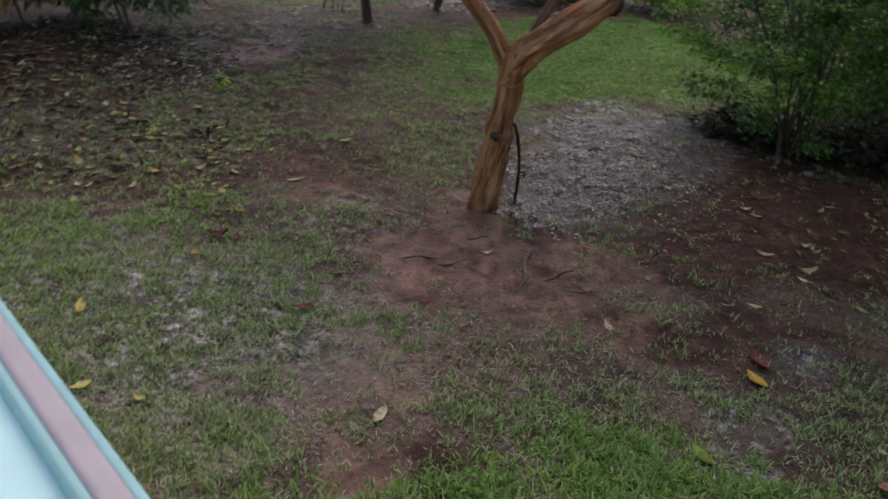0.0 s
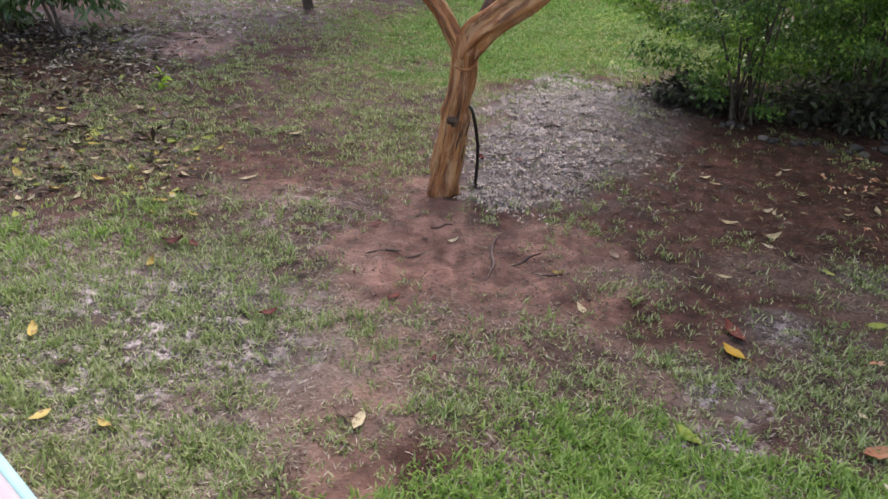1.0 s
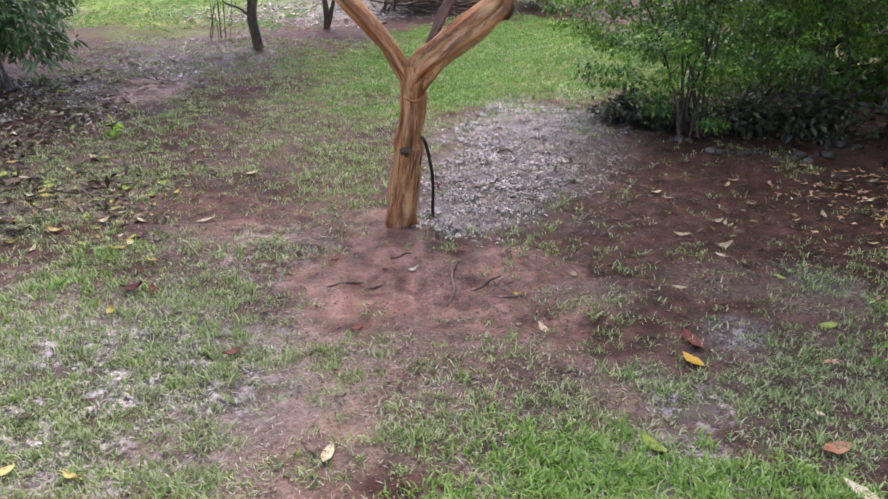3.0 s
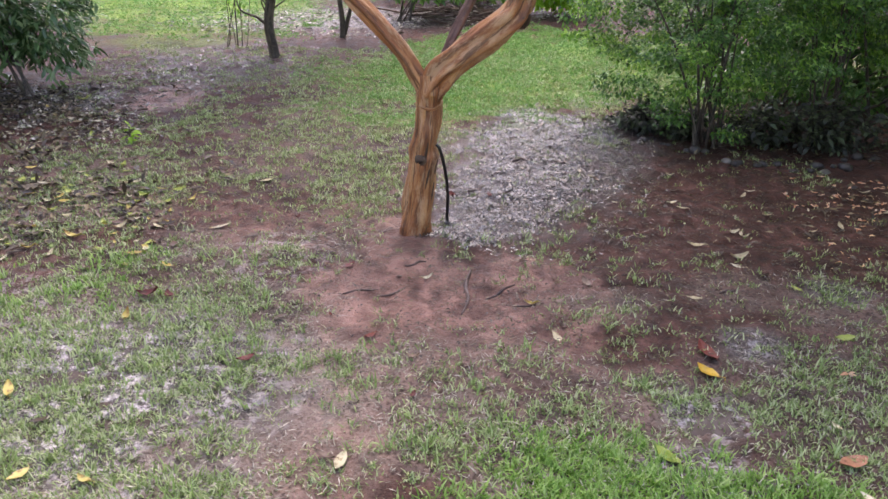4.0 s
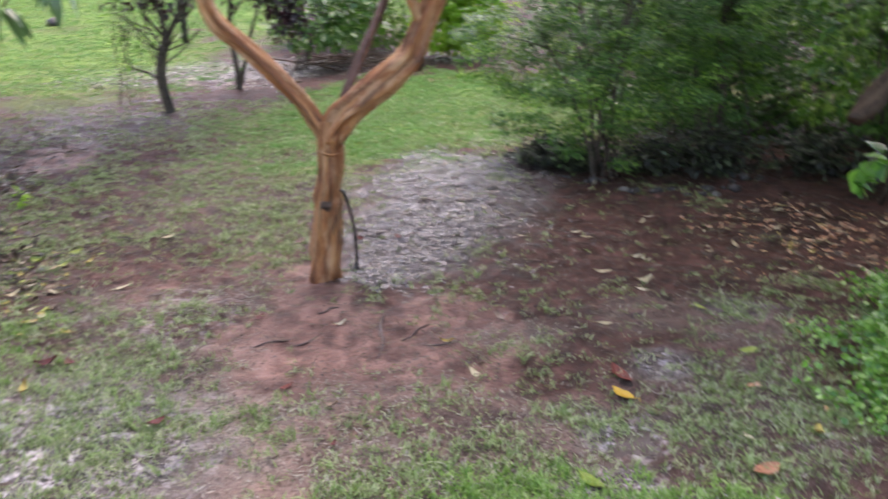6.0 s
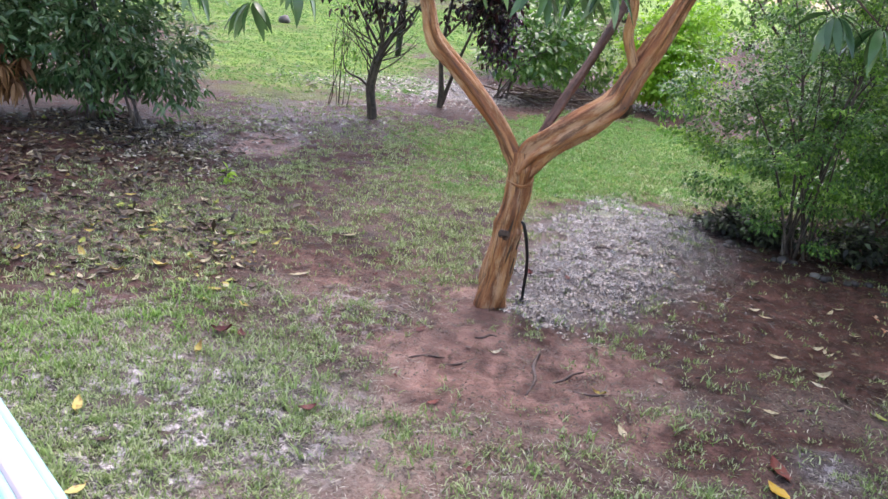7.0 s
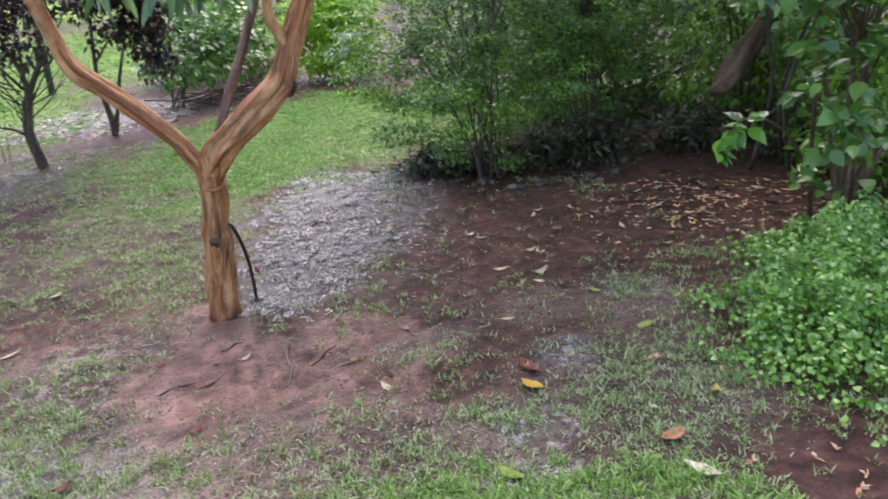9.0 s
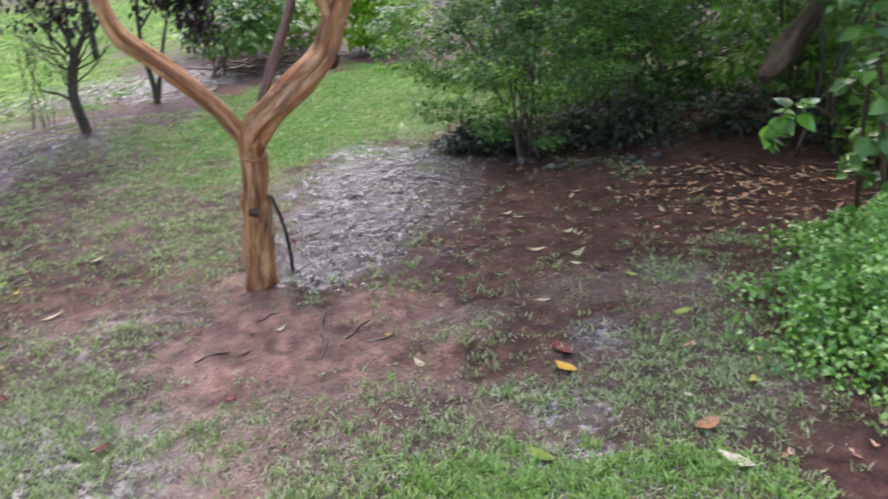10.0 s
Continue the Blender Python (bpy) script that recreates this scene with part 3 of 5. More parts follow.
# ---- grass ----
def grass_blade(bend):
    w = 0.5
    v = [(-w, 0, 0), (w, 0, 0), (-w * 0.9, 0.55, 0.0), (w * 0.9, 0.55, 0.0), (0, 1.0, -bend)]
    return v, [(0, 1, 3), (0, 3, 2), (2, 3, 4)]


def grass_field(name, zones, box, per_m2, blades, length, width, material, label, seed, extra=0.0, clumpy=1.0):
    """Tufts of bent blades, thick where the zones say so."""
    rng = np.random.default_rng(seed)
    x0, x1, y0, y1 = box
    n = int((x1 - x0) * (y1 - y0) * per_m2)
    x, y = rng.uniform(x0, x1, n), rng.uniform(y0, y1, n)
    d = cover(zones, x, y)
    if extra:
        d = np.maximum(d, extra) * (1 - 0.99 * cover(BARE, x, y)) + 0.006
    clump = 0.42 + 1.35 * step(0.35, 0.75, 0.55 * vnoise(x, y, 0.30, seed) + 0.45 * vnoise(x, y, 0.11, seed + 1))
    clump = clumpy * clump + (1 - clumpy) * 0.9
    keep = rng.random(n) < d * clump * (1 - 0.75 * cover(SILT, x, y))
    x, y = x[keep], y[keep]
    n = len(x)
    size = rng.uniform(0.6, 1.25, n)
    bx, by = np.repeat(x, blades) + rng.normal(0, 0.022, n * blades), np.repeat(y, blades) + rng.normal(0, 0.022, n * blades)
    m = len(bx)
    base = np.stack([bx, by, height(bx, by) - 0.006], 1)
    ang, lean = rng.uniform(0, 2 * math.pi, m), rng.uniform(0.3, 1.15, m)
    out = np.stack([np.cos(ang), np.sin(ang), np.zeros(m)], 1)
    up = np.array([0, 0, 1.0])
    ln = length * np.repeat(size, blades) * rng.uniform(0.55, 1.2, m)
    side = np.stack([-np.sin(ang), np.cos(ang), np.zeros(m)], 1) * (width * rng.uniform(0.7, 1.3, m) * 0.5)[:, None]
    mid = base + (out * np.sin(lean)[:, None] * 0.4 + up * np.cos(lean * 0.7)[:, None] * 0.5) * ln[:, None]
    tip = mid + (out * np.sin(np.minimum(lean * 1.3, 1.6))[:, None] * 0.6 + up * np.cos(np.minimum(lean * 1.3, 1.6))[:, None] * 0.45) * ln[:, None]
    v = np.stack([base - side, base + side, mid - side * 0.85, mid + side * 0.85, tip], 1).reshape(-1, 3)
    f = (np.array([(0, 1, 3), (0, 3, 2), (2, 3, 4)])[None] + (np.arange(m) * 5)[:, None, None]).reshape(-1, 3)
    tagged(new(name, mesh_of(name, v, f, material)), label, "grass", kind="stuff")


grass_field("lush_grass", LUSH, (-3.8, 3.0, 0.8, 5.8), 1350, 8, 0.062, 0.0100, LUSH_GRASS, "bright green dense wet grass near the house", 21)
grass_field("sparse_grass", GRASSY, (-4.8, 3.8, 0.4, 13.0), 900, 9, 0.046, 0.0080, GRASS, "sparse wet grass tufts on bare soil", 31, 0.24)
grass_field("lawn_grass", LAWN, (-3.0, 5.6, 8.4, 16.0), 480, 7, 0.050, 0.011, LAWN_GRASS, "light green lawn behind the tree", 41, 0.0, 0.5)
grass_field("far_lawn_grass", LAWN, (-14.0, 3.0, 13.5, 32.0), 150, 5, 0.040, 0.022, LAWN_GRASS, "bright lime lawn at the far end of the garden", 51, 0.0, 0.3)
grass_field("tall_tufts", GRASSY + LUSH, (-3.6, 3.2, 1.4, 5.4), 38, 9, 0.088, 0.0095, TUFT_GRASS, "longer yellow-green grass tufts on wet soil", 71, 0.08)


# ---- litter ----
def litter(name, zones, box, per_m2, size, label, seed, material=LITTER, slim=0.45, tilt=0.18):
    """Small flakes of leaf and bark lying flat."""
    rng = np.random.default_rng(seed)
    n = int((box[1] - box[0]) * (box[3] - box[2]) * per_m2)
    x, y = rng.uniform(box[0], box[1], n), rng.uniform(box[2], box[3], n)
    keep = rng.random(n) < cover(zones, x, y) * (0.3 + 1.2 * vnoise(x, y, 0.3, seed)) * (0.12 + 1.6 * step(0.35, 0.6, vnoise(x, y, 0.09, seed + 2)))
    x, y = x[keep], y[keep]
    n = len(x)
    p = np.stack([x, y, height(x, y) + 0.006 + 0.012 * rng.random(n)], 1)
    fwd = directions(n, rng, tilt)
    up = np.array([0, 0, 1.0]) + rng.normal(0, tilt, (n, 3))
    v, f = spread(leaf_shape(1.0, slim, 1, 0.5, 0.12), p, fwd, up, size * rng.uniform(0.5, 1.6, n))
    tagged(new(name, mesh_of(name, v, f, material)), label, "litter", kind="stuff")


SOAKED = [(0.85, 6.5, 0.70, 1.25, -14, 1.0), (1.25, 7.9, 0.8, 1.35, -18, 1.0), (1.1, 7.0, 1.0, 1.8, -16, 0.25), (0.5, 5.6, 0.4, 0.5, 0, 0.8), (1.6, 6.2, 0.8, 0.9, 0, 0.07)]
MUD_BITS = [(-0.8, 7.0, 1.3, 1.6, 0, 0.6), (2.4, 6.0, 1.7, 1.6, 0, 0.8), (0.2, 4.5, 1.5, 1.2, 0, 0.8), (2.0, 4.2, 1.4, 1.1, 0, 0.7), (-1.2, 5.2, 0.9, 1.4, 0, 0.6)]
LEFT_LITTER = [(-4.9, 8.3, 1.8, 1.8, 0, 1.0), (-3.3, 6.0, 1.3, 1.2, 15, 0.7), (-3.6, 10.4, 1.0, 1.0, 20, 0.25)]
FAR_LITTER = [(-3.1, 11.4, 0.8, 1.2, -10, 0.5), (-3.4, 12.6, 1.4, 1.4, 20, 0.25), (-1.6, 15.8, 3.2, 1.9, 8, 0.9), (0.8, 17.0, 1.8, 1.2, 0, 0.9)]
RIGHT_LITTER = [(4.4, 6.1, 1.1, 0.9, -25, 1.0), (3.2, 8.2, 2.0, 0.7, -15, 0.9), (3.3, 5.2, 1.0, 0.7, 0, 0.4)]
litter("soaked_litter", SOAKED, (-0.2, 2.6, 4.9, 9.8), 7000, 0.027, "flattened wet grass and leaf bits shining on mud", 61, LITTER, 0.28, 0.24)
# sky glints on the flattened grass, made as pale straw flakes
litter("matted_grass", [(0.5, 5.85, 0.32, 0.6, -10, 0.9), (0.78, 6.6, 0.42, 0.9, -14, 0.7), (1.15, 7.7, 0.6, 1.0, -18, 0.4)], (-0.2, 2.6, 4.9, 9.8), 1600, 0.024, "pale flakes standing in for sky glints on wet flattened grass", 69, STRAW, 0.16, 0.2)
litter("mud_litter", MUD_BITS, (-2.2, 4.4, 3.0, 8.6), 1300, 0.020, "small dark bits of leaf and bark on mud", 65, DRY_LITTER)
litter("leaf_litter", LEFT_LITTER, (-6.8, -1.6, 4.4, 12.5), 620, 0.085, "brown rotting leaf litter under the bushes", 62, DRY_LITTER, 0.34, 0.25)
litter("leaf_litter", FAR_LITTER, (-6.5, 2.8, 9.8, 18.6), 320, 0.044, "wet leaf litter shining on the bare ground under the trees", 67, LITTER, 0.4, 0.16)
litter("leaf_litter", [(-1.6, 15.8, 3.0, 1.4, 8, 0.9), (0.8, 17.0, 1.8, 1.0, 0, 0.5)], (-5.5, 2.8, 13.6, 18.6), 170, 0.085, "pale and brown dead leaves on the bare bed", 70, STRAW, 0.42, 0.25)
# glints on wet leaves, put in as pale-coloured bits
litter("leaf_litter", [(-4.0, 8.5, 0.9, 0.6, 20, 0.8), (-4.9, 9.2, 0.7, 0.5, 0, 0.8), (-3.4, 7.9, 0.6, 0.4, 0, 0.5)], (-6.0, -2.6, 7.2, 10.2), 420, 0.05, "pale bits standing in for wet leaf glints under the dark bush", 72, STRAW, 0.45, 0.3)
litter("soaked_litter", [(-4.7, 9.0, 1.2, 0.7, 0, 0.8), (-5.8, 8.6, 0.8, 0.8, 0, 0.5)], (-7.0, -3.0, 7.2, 10.2), 900, 0.045, "flat wet leaf bits shining under the bush", 68, LITTER, 0.4, 0.16)
litter("leaf_litter", RIGHT_LITTER, (1.2, 5.8, 4.4, 9.2), 210, 0.055, "dark rotting leaf litter under the hedge", 63, DRY_LITTER)
litter("petal_litter", [(4.35, 5.95, 0.85, 0.75, -25, 1.0), (3.5, 5.2, 0.7, 0.6, 0, 0.3)], (2.2, 5.8, 2.0, 7.4), 110, 0.034, "scattered cream and coral petals on wet soil", 66, PETALS)
litter("straw_litter", GRASSY + LUSH, (-4.0, 3.4, 1.4, 5.6), 2300, 0.036, "pale dead grass bits between the tufts", 64, STRAW, 0.11, 0.25)


# ---- the tree ----
def thing(name, x, y, z, label, category, group="", kind=""):
    ob = new(name)
    ob.location = (x, y, z)
    return tagged(ob, label, category, group, kind)


def at_origin(points, o):
    """Points (x, y, z, r) of the garden, seen from the thing's own base."""
    p = np.array(points, float)
    p[:, :3] -= np.array(o)
    return p


def wood(name, points, o, material, parent, sides=10, rough=0.12, seed=0, steps=6, flutes=0, label="", ridge=0.05):
    v, f = tube(at_origin(points, o), sides, rough, steps, seed, flutes, ridge)
    me = mesh_of(name, v, f, material)
    # where each vertex lies round and along the limb, for the grain of the bark
    line = smooth_line(points, steps)
    run = np.concatenate([[0], np.cumsum(np.linalg.norm(np.diff(line[:, :3], axis=0), axis=1))])
    a = np.arange(sides) * 2 * math.pi / sides
    r = float(np.mean(line[:, 3]))
    grain = np.stack([np.tile(np.cos(a) * r, len(line)), np.tile(np.sin(a) * r, len(line)), np.repeat(run, sides) + seed], 1)
    grain = np.vstack([grain, [(0, 0, run[-1] + seed), (0, 0, seed)]])
    me.attributes.new("grain", "FLOAT_VECTOR", "POINT").data.foreach_set("vector", grain.astype(np.float32).ravel())
    return part(name, me, parent, label)


def whorls(centres, count, length, width, rng, droop=0.35, hang=0.5):
    """Rosettes of long leaves that hang from the twig tips."""
    c = np.repeat(np.asarray(centres, float), count, 0)
    n = len(c)
    d = directions(n, rng, 0.6)
    d[:, 2] -= hang
    up = np.array([0, 0, 1.0]) + rng.normal(0, 0.25, (n, 3))
    return spread(leaf_shape(length, width, 4, 0.35, droop, "lance"), c + d * 0.02, d, up, rng.uniform(0.7, 1.2, n))


def build_main_tree():
    o = (0.0, 5.5, ground_at(0.0, 5.5))
    tree = thing("garden_tree", *o, "forked tree with smooth peeling orange-brown bark", "tree")
    trunk = wood("trunk", [(0.0, 5.5, -0.12, 0.14), (0.0, 5.5, 0.02, 0.120), (0.015, 5.5, 0.18, 0.112), (0.04, 5.5, 0.40, 0.105), (0.058, 5.5, 0.60, 0.106), (0.066, 5.5, 0.68, 0.096), (0.082, 5.5, 0.82, 0.092), (0.098, 5.5, 0.98, 0.088), (0.095, 5.5, 1.10, 0.098), (0.09, 5.5, 1.20, 0.07)],
                 o, PEELED_BARK, tree, 44, 0.13, 3, 10, 5, "trunk with peeling orange-brown bark", 0.035)
    wood("limb", [(0.09, 5.5, 1.06, 0.064), (-0.005, 5.5, 1.215, 0.062), (-0.10, 5.5, 1.36, 0.060), (-0.28, 5.5, 1.56, 0.055), (-0.445, 5.5, 1.725, 0.054), (-0.575, 5.49, 1.84, 0.059), (-0.64, 5.48, 1.95, 0.056), (-0.685, 5.47, 2.12, 0.052), (-0.80, 5.4, 2.55, 0.0430), (-1.05, 5.2, 3.0, 0.0292), (-1.3, 5.0, 3.3, 0.0172)],
                o, PEELED_BARK, tree, 36, 0.08, 4, 9, 4, "", 0.13)
    right = wood("limb", [(0.085, 5.5, 1.05, 0.084), (0.170, 5.5, 1.20, 0.104), (0.31, 5.5, 1.325, 0.096), (0.465, 5.5, 1.445, 0.090), (0.60, 5.5, 1.55, 0.088), (0.69, 5.5, 1.64, 0.090), (0.74, 5.5, 1.75, 0.076), (0.79, 5.5, 1.88, 0.068), (0.90, 5.49, 2.12, 0.064), (1.0, 5.48, 2.36, 0.058), (1.2, 5.4, 2.8, 0.044), (1.45, 5.2, 3.2, 0.03)],
                 o, PEELED_BARK, tree, 36, 0.10, 5, 9, 5, "", 0.17)
    wood("branch", [(0.78, 5.5, 1.78, 0.030), (0.72, 5.48, 1.93, 0.036), (0.665, 5.46, 2.08, 0.034), (0.67, 5.44, 2.28, 0.030), (0.58, 5.35, 2.7, 0.022), (0.4, 5.2, 3.0, 0.014)], o, PEELED_BARK, tree, 16, 0.08, 6, 7)
    # limb behind the fork: its lack of light is put into darker bark
    wood("limb", [(0.12, 5.56, 1.17, 0.026), (0.22, 5.62, 1.37, 0.030), (0.34, 5.7, 1.60, 0.032), (0.49, 5.8, 1.90, 0.034), (0.61, 5.9, 2.18, 0.031), (0.75, 6.0, 2.6, 0.028), (0.8, 6.2, 3.0, 0.018)], o, RED_BARK, tree, 16, 0.30, 7, 8, 0, "dark red-brown limb behind the fork, darkened as wet and unlit")
    # healed trunk cut, dark swollen ring; limb hollow's shade as a dark plug
    for nm, c, r, axis in (("knot", (0.042, 5.404, 0.60), 0.032, (-0.1, -1, 0.1)), ("knot", (0.735, 5.45, 1.575), 0.046, (0.6, -0.55, -0.45))):
        a = np.array(axis, float)
        a /= np.linalg.norm(a)
        pts = [(*(np.array(c) - a * 0.05), r * 1.4), (*(np.array(c) + a * 0.006), r * 1.25), (*(np.array(c) + a * 0.014), r * 0.8), (*(np.array(c) + a * 0.006), r * 0.3)]
        wood(nm, pts, o, BROWN_BARK, trunk if r < 0.04 else right, 18, 0.14, 11, 4, 0, "dark bark knot")
    # collar of loose bark under the fork
    ring = [(0.098 + 0.088 * math.cos(a), 5.5 + 0.090 * math.sin(a), 0.985 + 0.018 * math.sin(2 * a + 1) + 0.01 * math.cos(a), 0.011) for a in np.linspace(0, 2 * math.pi, 17)]
    wood("bark_collar", ring, o, PEELED_BARK, trunk, 6, 0.2, 8, 3)
    # peeling strips
    rng = np.random.default_rng(71)
    for k in range(16):
        a, z = rng.uniform(0, 2 * math.pi), rng.uniform(0.1, 0.85)
        r0 = 0.110 - 0.028 * z
        pts = [(0.005 + 0.1 * (z + t) + r0 * math.cos(a + t * 0.8), 5.5 + r0 * math.sin(a + t * 0.8), z + t, 0.004 + 0.004 * math.sin(math.pi * t / 0.16)) for t in np.linspace(0, 0.16, 5)]
        wood("bark_strip", pts, o, BROWN_BARK if k % 3 else PEELED_BARK, trunk, 5, 0.3, 80 + k, 2)
    # twigs and the hanging leaves
    tips = [(-1.72, 4.95, 2.03), (-2.15, 5.0, 2.12), (-1.45, 5.0, 2.22), (2.05, 5.0, 2.32), (1.78, 5.0, 2.36), (2.35, 5.0, 2.38), (0.30, 5.2, 2.33), (0.06, 5.15, 2.36), (0.48, 5.25, 2.38), (-0.25, 5.2, 2.42)]
    froms = [(-0.9, 5.3, 2.78), (-1.05, 5.2, 3.0), (-0.9, 5.3, 2.78), (1.2, 5.4, 2.8), (1.2, 5.4, 2.8), (1.3, 5.3, 2.95), (0.58, 5.35, 2.7), (0.5, 5.28, 2.85), (0.58, 5.35, 2.7), (-0.75, 5.4, 2.55)]
    for k in range(26):
        a = rng.uniform(0, 2 * math.pi)
        tips.append((rng.uniform(-1.9, 2.2), 5.3 + rng.uniform(-1.2, 1.6), rng.uniform(2.7, 3.7)))
        froms.append(((-1.3, 5.0, 3.3), (1.45, 5.2, 3.2), (0.4, 5.2, 3.0), (0.8, 6.2, 3.0))[k % 4])
    # extra crown above the view, added to shade the muddy side
    for k in range(64):
        tips.append((rng.uniform(1.3, 3.2), rng.uniform(4.2, 7.0), rng.uniform(3.0, 3.8)))
        froms.append((1.45, 5.2, 3.2) if k % 3 else (0.8, 6.2, 3.0))
    # more unseen crown, placed to darken the grass behind the trunk
    for k in range(18):
        tips.append((rng.uniform(-1.5, 0.7), rng.uniform(6.8, 9.4), rng.uniform(3.1, 3.9)))
        froms.append((0.8, 6.2, 3.0) if k % 3 else (-1.3, 5.0, 3.3))
    twigs = []
    for k, (a, b) in enumerate(zip(froms, tips)):
        m = tuple((np.array(a) + np.array(b)) / 2 + np.array((0, 0, 0.12)))
        twigs.append(tube(at_origin([(*a, 0.014), (*m, 0.010), (*b, 0.005)], o), 6, 0.1, 4, 200 + k))
    part("twig_growth", mesh_of("twig_growth", *joined(twigs), BROWN_BARK), tree)["kind"] = "stuff"
    v, f = whorls(np.array(tips) - np.array(o), 13, 0.235, 0.058, rng, 0.4, 0.7)
    part("crown", mesh_of("crown", v, f, MANGO_LEAF), tree, "drooping dark green long leaves")


build_main_tree()


def build_pipe():
    o = (0.240, 5.74, ground_at(0.240, 5.74))
    v, f = tube(at_origin([(0.15, 5.47, 0.70, 0.009), (0.178, 5.47, 0.665, 0.012), (0.215, 5.49, 0.52, 0.013), (0.240, 5.60, 0.30, 0.013), (0.240, 5.74, o[2] - 0.05, 0.013)], o), 10, 0.03, 6, 5)
    ob = tagged(new("garden_pipe", mesh_of("garden_pipe", v, f, BLACK_PIPE)), "thin bent black plastic pipe leaning against the trunk", "pipe")
    ob.location = o


build_pipe()


# ---- bushes ----
def clustered(volumes, clusters, per, radius, rng, shell=0.55):
    """Leaf places in clumps spread through ovals (x, y, z, rx, ry, rz), denser near their skin."""
    vol = np.array(volumes, float)
    size = vol[:, 3] * vol[:, 4] * vol[:, 5]
    which = rng.choice(len(vol), clusters, p=size / size.sum())
    d = directions(clusters, rng)
    r = shell + (1 - shell) * rng.random(clusters) ** 0.6
    r = np.where(rng.random(clusters) < 0.3, rng.random(clusters), r) * (0.85 + 0.3 * rng.random(clusters))
    c = vol[which, :3] + d * r[:, None] * vol[which, 3:]
    p = np.repeat(c, per, 0) + directions(clusters * per, rng, 0.35) * (radius * rng.random(clusters * per) ** 0.5)[:, None]
    out = np.repeat(d, per, 0)
    return p, out, c


def bush(name, base, volumes, clusters, per, radius, leaf, leaf_mat, stems, stem_mat, label, category, seed, floor=0.05, spread_out=0.35, size_range=(0.6, 1.25), group="", stem_r=0.018, shell=0.55, shaded_mat=None, shaded_share=0.0):
    """A bush: several rising stems, forked twigs and a loose crown of small leaves."""
    rng = np.random.default_rng(seed)
    o = (base[0], base[1], ground_at(base[0], base[1]))
    ob = thing(name, *o, label, category, group)
    p, out, centres = clustered(volumes, clusters, per, radius, rng, shell)
    keep = p[:, 2] > o[2] + floor + 0.25 * vnoise(p[:, 0], p[:, 1], 0.35, seed)
    # a share of the clusters takes the darker leaf, as painted shade
    shaded = np.repeat(rng.random(clusters) < shaded_share, per)[keep]
    p, out = p[keep], out[keep]
    n = len(p)
    fwd = directions(n, rng, 0.5) + out * 0.7
    fwd[:, 2] -= 0.25
    up = np.array([0, -0.25, 1.0]) + rng.normal(0, 0.4, (n, 3))
    size = rng.uniform(*size_range, n)
    for which, mat, words in ((~shaded, leaf_mat, ""), (shaded, shaded_mat, "leaf clusters darkened to stand for shade")):
        if which.any():
            v, f = spread(leaf, p[which] - np.array(o), fwd[which], up[which], size[which])
            part("crown", mesh_of("crown", v, f, mat), ob, words)
    order = rng.permutation(np.flatnonzero(centres[:, 2] > np.percentile(centres[:, 2], 45)))
    twigs = []
    for k in range(stems):
        a = rng.uniform(0, 2 * math.pi)
        sx, sy = base[0] + spread_out * rng.random() * math.cos(a), base[1] + spread_out * 0.7 * rng.random() * math.sin(a)
        goal = centres[order[k % len(order)]]
        g = ground_at(sx, sy)
        mid = np.array((sx, sy, g)) * 0.55 + goal * 0.45
        mid[2] = g + (goal[2] - g) * 0.6
        r = stem_r * rng.uniform(0.6, 1.3)
        pts = [(sx, sy, g - 0.04, r * 1.15), (*(np.array((sx, sy, g)) * 0.8 + mid * 0.2 + rng.normal(0, 0.03, 3) * (1, 1, 0)), r), (*mid, r * 0.75), (*goal, r * 0.35)]
        wood("stem", pts, o, stem_mat, ob, 8, 0.12, seed * 50 + k, 5)
        for j in range(3):
            to = centres[order[(k * 3 + j + stems) % len(order)]]
            if np.linalg.norm(to - goal) < 1.4:
                twigs.append(tube(at_origin([(*mid, r * 0.5), (*((mid + to) / 2 + (0, 0, 0.05)), r * 0.35), (*to, r * 0.15)], o), 5, 0.1, 3, seed + k + j))
    if twigs:
        part("twig_growth", mesh_of("twig_growth", *joined(twigs), stem_mat), ob)["kind"] = "stuff"
    return ob


SMALL = leaf_shape(0.068, 0.033, 1, 0.3, 0.15)
MEDIUM = leaf_shape(0.11, 0.050, 1, 0.3, 0.2)
LONG = leaf_shape(0.15, 0.042, 2, 0.35, 0.3, "lance")
BROAD = leaf_shape(0.155, 0.105, 4, 0.25, 0.25)
HEART = leaf_shape(0.043, 0.041, 3, 0.22, 0.2, "heart")
COARSE = leaf_shape(0.22, 0.11, 1, 0.3, 0.2)

bush("hedge_bush", (2.85, 7.95), [(3.0, 8.3, 1.35, 0.98, 0.8, 1.3), (2.32, 8.85, 1.05, 0.56, 0.6, 0.75), (2.35, 8.2, 0.28, 0.42, 0.3, 0.34), (2.05, 8.7, 1.75, 0.3, 0.3, 0.4), (1.9, 9.0, 0.95, 0.25, 0.3, 0.35), (1.8, 8.95, 1.55, 0.58, 0.5, 0.7), (2.0, 8.85, 0.6, 0.32, 0.3, 0.32), (2.6, 7.65, 1.05, 0.3, 0.25, 0.45), (3.6, 7.6, 0.9, 0.35, 0.25, 0.3), (2.95, 7.8, 0.26, 0.22, 0.16, 0.26), (3.1, 8.6, 2.6, 1.05, 0.9, 0.8)], 440, 74, 0.16, SMALL, HEDGE_LEAF, 12, DARK_BARK, "tall loose green bush with thin upright stems", "bush", 101, -0.12, 0.22, (0.45, 1.0), "", 0.013, 0.42, SHADED_GREEN_LEAF, 0.58)
